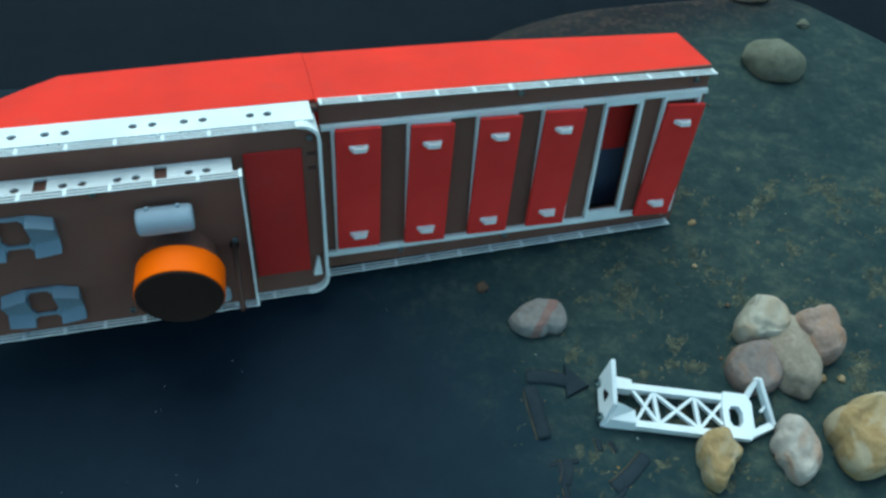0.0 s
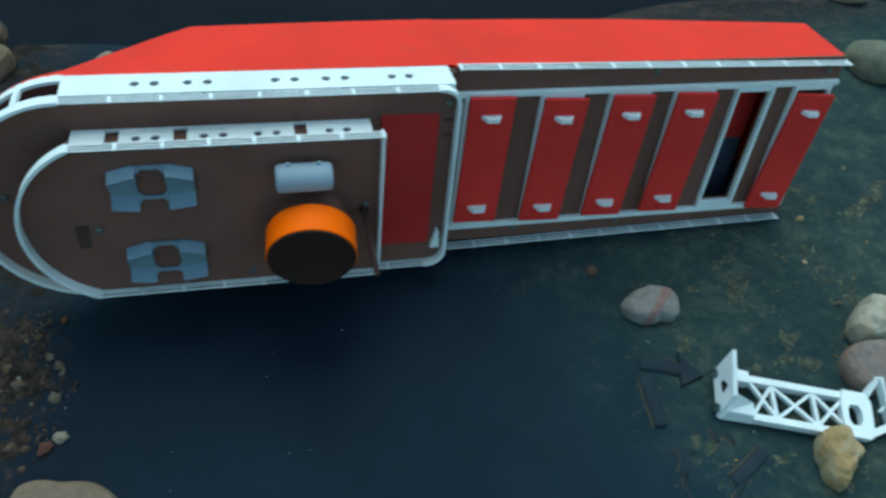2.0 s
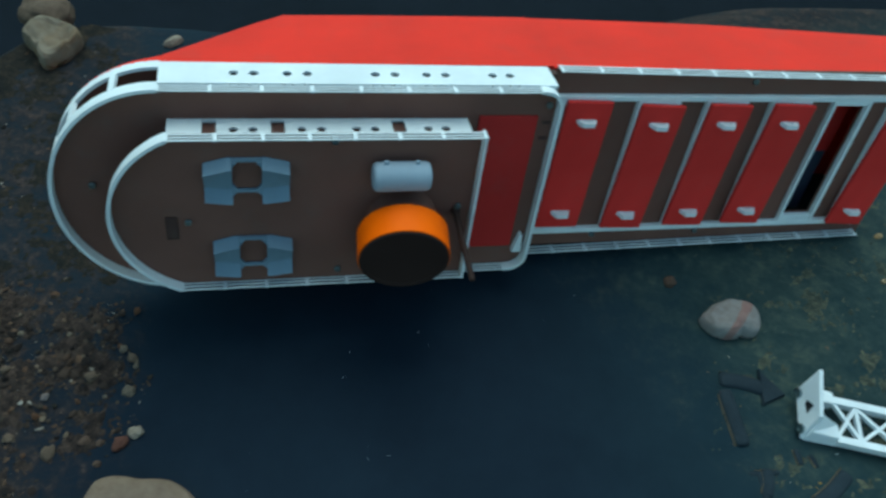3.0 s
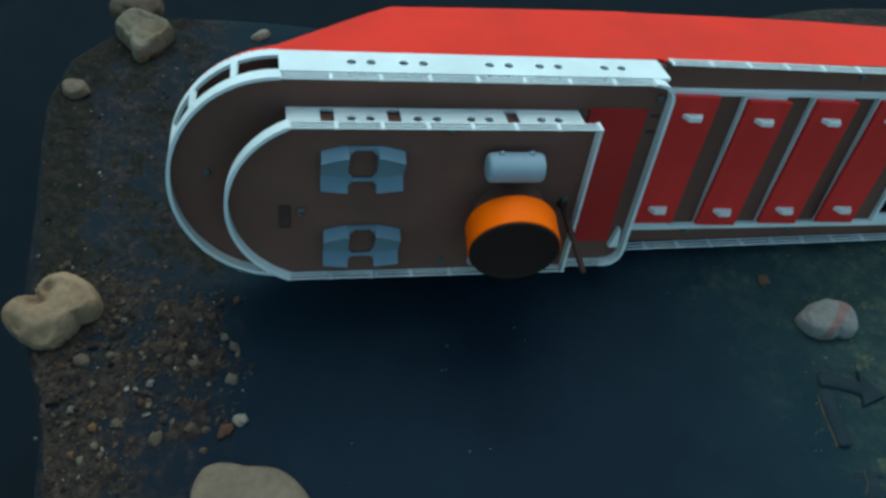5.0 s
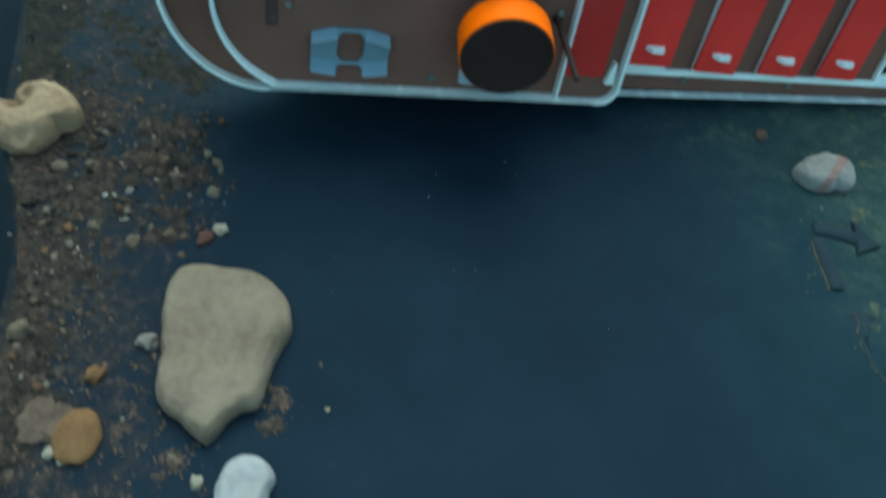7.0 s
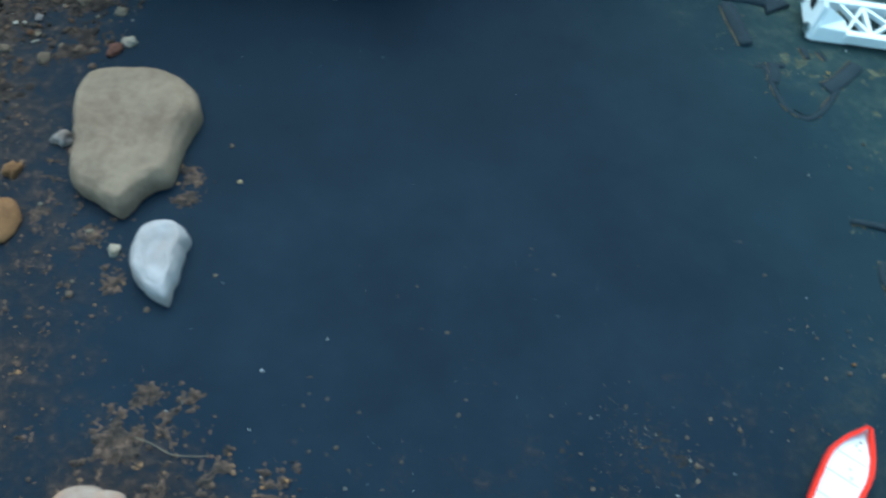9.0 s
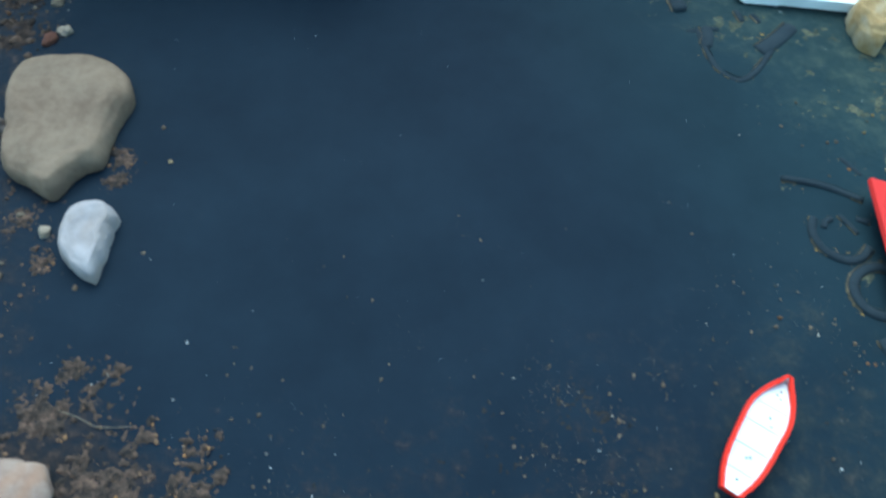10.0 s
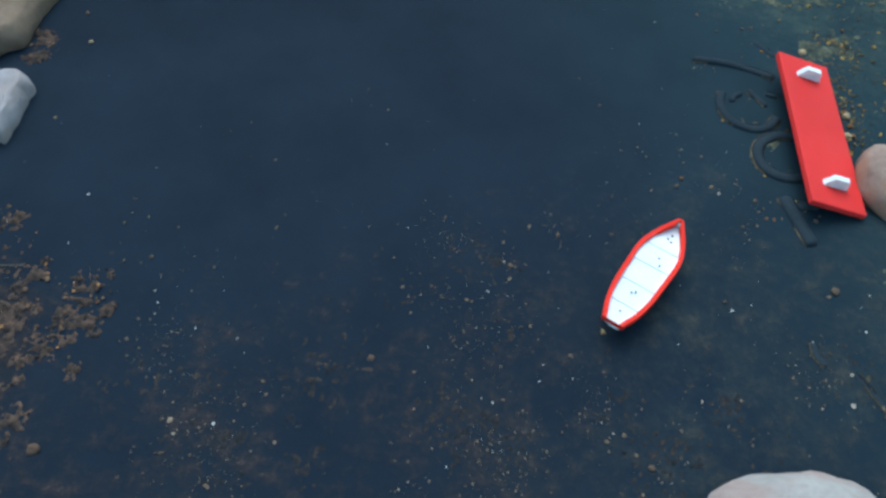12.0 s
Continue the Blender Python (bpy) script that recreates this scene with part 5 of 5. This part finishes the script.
# flakes of silt that have settled in clumps
CLUMPS = ((-0.2046, -0.0722, 0.0052), (-0.1866, -0.0730, 0.0046), (-0.1926, -0.0830, 0.0060), (-0.2088, -0.0914, 0.0115), (-0.1649, -0.0963, 0.0035), (-0.1707, -0.1051, 0.0030), (-0.1864, -0.1126, 0.0062),
          (-0.1792, -0.1199, 0.0095), (-0.1795, -0.1356, 0.0060), (-0.1772, -0.1485, 0.0070), (-0.1891, -0.1485, 0.0060), (-0.1660, -0.1178, 0.0034), (-0.1433, -0.1069, 0.0046), (-0.1465, -0.1196, 0.0056), (-0.1533, -0.1304, 0.0044),
          (-0.1552, -0.1442, 0.0034), (-0.2122, 0.0409, 0.0056), (-0.2161, 0.0273, 0.0052), (-0.2528, -0.0007, 0.0060), (-0.2359, -0.0191, 0.0060), (-0.2804, 0.0089, 0.0040), (-0.1509, -0.1598, 0.0052),
          (-0.1662, -0.0929, 0.0036), (-0.1467, -0.1027, 0.0050), (-0.1420, -0.0991, 0.0036), (-0.1494, -0.1159, 0.0052), (-0.1392, -0.1154, 0.0042), (-0.1557, -0.1240, 0.0046), (-0.1428, -0.1251, 0.0036), (-0.1580, -0.1363, 0.0040), (-0.1591, -0.1144, 0.0038), (-0.1330, -0.1091, 0.0026), (-0.1369, -0.1365, 0.0026), (-0.1757, -0.1135, 0.0040))


def clump_amount(x, y):
    a = 0.0
    for cx, cy, r in CLUMPS:
        d = ((x - cx) ** 2 + (y - cy) ** 2) / (r * r)
        if d < 9:
            a = max(a, 1.2 * math.exp(-0.45 * d))
    far = max(0.0, min(1.0, (-0.215 - x) / 0.05)) * 0.34 + max(0.0, min(1.0, (-0.15 - y) / 0.04)) * max(0.0, min(1.0, (-0.13 - x) / 0.04)) * 0.55
    far = max(far, 0.62 * max(0.0, min(1.0, (0.062 - math.hypot(x + 0.190, y + 0.128)) / 0.04)))
    if x < lerp_table(y, WEST) + 0.006 or max(a, far) < 0.05:
        return -1.0
    return max(a, far) - 0.56 + 0.60 * noise.noise((x * 80, y * 80, 5)) + 0.70 * noise.noise((x * 210, y * 210, 7)) + 0.95 * noise.noise((x * 520, y * 520, 2))


drift("silt_clumps", -0.33, -0.125, -0.22, 0.06, 0.0008, clump_amount, 0.0024, TAN_SILT, "fluffy tan silt clumps settled on the slab")


GRAVEL_EDGE = ((-0.02, -0.312), (0.013, -0.300), (0.045, -0.305), (0.072, -0.313), (0.092, -0.312), (0.104, -0.280), (0.124, -0.268), (0.156, -0.276), (0.214, -0.290), (0.30, -0.330), (0.40, -0.370))


def west_amount(x, y):
    rim_x = lerp_table(y, WEST) + 0.006
    if x < rim_x:
        return -1.0
    edge = lerp_table(y, GRAVEL_EDGE) + 0.010 * noise.noise((y * 30, x * 30, 1))
    k = max(0.0, min(1.0, (edge - x) / 0.022))
    if k <= 0:
        return -1.0
    return 0.55 * k - 0.16 + 0.50 * noise.noise((x * 42, y * 42, 9)) + 0.45 * noise.noise((x * 130, y * 130, 4)) + 0.32 * noise.noise((x * 380, y * 380, 2))


ROSY_SILT = silt_mat("rosy_brown_silt", ((0.38, (0.00723, 0.00893, 0.0102)), (0.46, (0.0238, 0.0174, 0.0149)), (0.56, (0.0527, 0.0365, 0.0289)), (0.66, (0.115, 0.0748, 0.0544))))


def olive_part(x, y):
    return y - 0.20 + 0.035 * noise.noise((x * 24, y * 24, 3)) + 0.02 * noise.noise((x * 110, y * 110, 3))


drift("silt_crust", -0.48, -0.22, -0.06, 0.25, 0.0011, lambda x, y: west_amount(x, y) - 0.07 if olive_part(x, y) < 0 else -1.0, 0.0021, ROSY_SILT, "ragged rosy brown silt and gravel crust along the slab's edge")
drift("silt_crust", -0.48, -0.22, 0.15, 0.42, 0.0013, lambda x, y: west_amount(x, y) if olive_part(x, y) > 0 else -1.0, 0.0014, DARK_SILT, "dark olive silt crust near the slab's corner")


def west_keep(x, y):
    a = west_amount(x, y)
    return max(0.0, min(1.0, (a + 0.15) * 1.6)) * (1.0 if y < 0.20 else 0.10)


grains("gravel", field(6000, 1, -0.47, -0.25, -0.04, 0.40, west_keep, lambda r: 0.00025 + 0.0013 * r.uniform() ** 8), GRAVEL, "brown and grey gravel scattered along the slab's edge", "gravel", 11)


LUMPS = island_mat("gravel_lumps", ((0.0, (0.0162, 0.0125, 0.0111)), (0.45, (0.0369, 0.0266, 0.0214)), (0.75, (0.0627, 0.0413, 0.0295)), (0.90, (0.0918, 0.0457, 0.0266)), (1.0, (0.14, 0.107, 0.0738))))
grains("gravel", field(430, 6, -0.47, -0.25, -0.04, 0.21, lambda x, y: west_keep(x, y) ** 2, lambda r: 0.0010 + 0.0019 * r.uniform() ** 3), LUMPS, "dull brown lumps of coarse gravel in the silt", "gravel", 17)


def east_keep(x, y):
    c = max(0.0, noise.noise((x * 16, y * 16, 4)) * 1.8 + 0.2)
    return c * max(0.0, min(1.0, (x - 0.03) / 0.12))


grains("grit", field(1100, 2, 0.02, 0.40, -0.20, 0.50, east_keep, lambda r: 0.0002 + 0.0010 * r.uniform() ** 5), SPECK, "pale and ochre grit on the silt", "grit", 12)


SPRINKLES = ((0.000, -0.066, 0.020), (0.024, -0.072, 0.014), (-0.020, -0.085, 0.018), (-0.030, -0.118, 0.020), (-0.045, -0.130, 0.022), (-0.080, -0.160, 0.026), (0.012, -0.108, 0.020),
             (0.048, -0.052, 0.012), (0.075, 0.010, 0.018), (0.065, -0.130, 0.022), (0.150, -0.110, 0.022), (0.135, -0.045, 0.020), (-0.110, -0.130, 0.024), (0.100, -0.150, 0.030), (0.020, -0.160, 0.035),
             (-0.023, -0.092, 0.008), (-0.018, -0.095, 0.008), (-0.004, -0.078, 0.007), (-0.002, -0.087, 0.007), (-0.027, -0.120, 0.007), (-0.037, -0.131, 0.008), (0.007, -0.112, 0.007), (-0.052, -0.150, 0.008), (-0.063, -0.156, 0.008), (-0.040, -0.160, 0.010), (-0.004, -0.155, 0.007), (-0.033, -0.121, 0.006), (-0.034, -0.098, 0.006))


def south_keep(x, y):
    c = max(0.0, noise.noise((x * 22, y * 22, 7)) * 1.2 + 0.10) * 0.45
    for cx, cy, r in SPRINKLES:
        c = max(c, math.exp(-((x - cx) ** 2 + (y - cy) ** 2) / (r * r)) * (0.55 + 0.6 * noise.noise((x * 90, y * 90, 3))))
    return c * max(0.0, min(1.0, (0.04 - y) / 0.06))


grains("grit", field(2300, 3, -0.14, 0.20, -0.24, 0.04, south_keep, lambda r: 0.00014 + 0.0008 * r.uniform() ** 8), SPECK, "pale grit on the dark slab", "grit", 13)

grains("grit", field(2200, 7, -0.12, 0.16, -0.20, -0.02, lambda x, y: max(0.0, south_keep(x, y) - 0.2), lambda r: 0.00012 + 0.00035 * r.uniform() ** 3), SPECK, "very fine pale grit in small drifts", "grit", 18)

# ochre crumbs caught along the raised marks
rs = np.random.RandomState(21)
spots = []
for pts, w, h in STROKES:
    for (xa, ya), (xb, yb) in zip(pts, pts[1:]):
        ln = math.hypot(xb - xa, yb - ya)
        for _ in range(int(ln * 650)):
            k, side = rs.uniform(), rs.choice((-1, 1)) * (w * 1.05 + abs(rs.normal(0, 0.0016)))
            spots.append((xa + (xb - xa) * k - (yb - ya) / ln * side, ya + (yb - ya) * k + (xb - xa) / ln * side, 0.0002 + 0.0008 * rs.uniform() ** 4))
OCHRE = island_mat("ochre_crumbs", ((0.0, (0.043, 0.0387, 0.0258)), (0.6, (0.0946, 0.0731, 0.043)), (0.9, (0.2064, 0.129, 0.043)), (1.0, (0.3612, 0.2236, 0.0602))))
for _ in range(420):
    u, v = rs.normal(0.205, 0.020), rs.uniform(-0.04, 0.15)
    spots.append((u, v, 0.0002 + 0.0011 * rs.uniform() ** 5))
for (xa, ya), (xb, yb), n in (((0.1810, 0.0599), (0.1834, 0.0029), 260), ((0.1768, 0.0871), (0.1959, 0.0652), 200)):
    for _ in range(n):
        k = rs.uniform()
        spots.append((xa + (xb - xa) * k + rs.normal(0, 0.0045), ya + (yb - ya) * k + rs.normal(0, 0.0045), 0.0002 + 0.0010 * rs.uniform() ** 3))
grains("ochre_crumbs", spots, OCHRE, "ochre crumbs caught along the raised marks", "grit", 16)


EAST_SILT = silt_mat("olive_silt", ((0.38, (0.0188, 0.0275, 0.0251)), (0.48, (0.0448, 0.0533, 0.0409)), (0.56, (0.0903, 0.0929, 0.0632)), (0.66, (0.195, 0.176, 0.107))))

# thin lines of pale silt caught along the edges of the raised marks
verts, faces = [], []
for n, (pts, w, h) in enumerate(STROKES):
    line = smooth_path([(x, y, 0) for x, y in pts], 14)
    for side in (-1, 1):
        last = None
        for i, p in enumerate(line):
            d = (line[min(i + 1, len(line) - 1)] - line[max(i - 1, 0)]).normalized()
            out = Vector((-d.y, d.x, 0)) * side
            v = noise.noise((p.x * 70 + n, p.y * 70 + side * 9, 2)) + (0.16 if out.y - out.x > 0 else -0.18)
            if v < 0.02:
                last = None
                continue
            wide = 0.0002 + 0.0010 * min(v, 0.5) * (0.6 + 0.8 * noise.noise((p.x * 600, p.y * 600, n)))
            a, b = p + out * w * 0.86, p + out * (w * 0.92 + max(wide, 0.0002))
            pair = (len(verts), len(verts) + 1)
            verts += [(a.x, a.y, slab_z(a.x, a.y) + 0.0010), (b.x, b.y, slab_z(b.x, b.y) + 0.0003)]
            if last:
                faces.append((last[0], last[1], pair[1], pair[0]))
            last = pair
me = bpy.data.meshes.new("silt_lines")
me.from_pydata(verts, [], faces)
me.materials.append(silt_mat("ochre_silt", ((0.38, (0.035, 0.034, 0.027)), (0.50, (0.075, 0.064, 0.046)), (0.62, (0.17, 0.13, 0.08)))))
tagged(new("silt_lines", me), "thin ochre silt lines caught along the raised marks", "silt", kind="stuff")


def east_amount(x, y):
    k = max(0.0, min(1.0, (x + 0.35 * y - 0.11) / 0.11))
    if k <= 0:
        return -1.0
    u, v = 0.79 * x + 0.62 * y, (0.79 * y - 0.62 * x) * 1.6
    return 0.42 * k - 0.13 + 0.65 * noise.noise((u * 30, v * 30, 3)) + 0.45 * noise.noise((u * 90, v * 90, 6)) + 0.35 * noise.noise((x * 330, y * 330, 4))


drift("silt_flakes", 0.04, 0.42, -0.10, 0.42, 0.0013, east_amount, 0.0012, EAST_SILT, "thin olive and ochre silt flakes on the slab")


WISP_SILT = silt_mat("grey_tan_silt", ((0.40, (0.00868, 0.0118, 0.0155)), (0.50, (0.0236, 0.0229, 0.0229)), (0.60, (0.0515, 0.0409, 0.0341)), (0.70, (0.102, 0.0756, 0.0558))))


def wisp_amount(x, y):
    k = max(0.0, min(1.0, (-0.04 - y) / 0.06)) * max(0.0, min(1.0, (0.20 - x) / 0.08)) * max(0.0, min(1.0, (x + 0.125) / 0.04))
    if k <= 0:
        return -1.0
    near = max(math.exp(-((x - cx) ** 2 + (y - cy) ** 2) / (r * r)) for cx, cy, r in SPRINKLES)
    return 0.22 * k + 0.40 * near - 0.19 + 0.50 * noise.noise((x * 32, y * 32, 7)) + 0.42 * noise.noise((x * 130, y * 130, 3)) + 0.80 * noise.noise((x * 480, y * 480, 2))


drift("silt_wisps", -0.13, 0.21, -0.24, -0.035, 0.0009, wisp_amount, 0.0009, WISP_SILT, "scattered wisps of tan silt on the slab")


def clump_keep(x, y):
    return max(0.0, min(1.0, (clump_amount(x, y) + 0.25) * 0.9))


grains("silt_crumbs", field(3800, 4, -0.33, -0.125, -0.20, 0.07, clump_keep, lambda r: 0.0002 + 0.0008 * r.uniform() ** 5), CRUMB, "small brown crumbs on the silt patches", "silt", 14)
grains("white_grains", field(380, 5, -0.24, 0.25, -0.22, 0.28, lambda x, y: 0.5 if y < -0.05 else 0.22, lambda r: 0.00013 + 0.00045 * r.uniform() ** 4), island_mat("white_grit", ((0, (0.215, 0.215, 0.1978)), (1, (0.602, 0.602, 0.5848)))), "tiny white grains dotted over the slab", "grit", 15)

# thin pale strand across the silt
path = smooth_path([(-0.203, -0.0900, 0.0012), (-0.195, -0.0920, 0.0014), (-0.187, -0.0950, 0.0012), (-0.181, -0.0952, 0.0014), (-0.172, -0.0940, 0.0012)], 8)
bm = bmesh.new()
rows = []
for i, p in enumerate(path):
    d = (path[min(i + 1, len(path) - 1)] - path[max(i - 1, 0)]).normalized()
    s2 = Vector((-d.y, d.x, 0))
    rows.append([bm.verts.new(p + s2 * (0.0002 * math.cos(a)) + Vector((0, 0, 0.0002 * math.sin(a)))) for a in (0, 1.05, 2.1, 3.14, 4.2, 5.25)])
for a, b in zip(rows, rows[1:]):
    for k in range(6):
        bm.faces.new((a[k], a[(k + 1) % 6], b[(k + 1) % 6], b[k]))
ob = part("weed_strand", bm, WARM_PALE, smooth=True)
tagged(ob, "thin pale strand of weed on the silt", "weed")
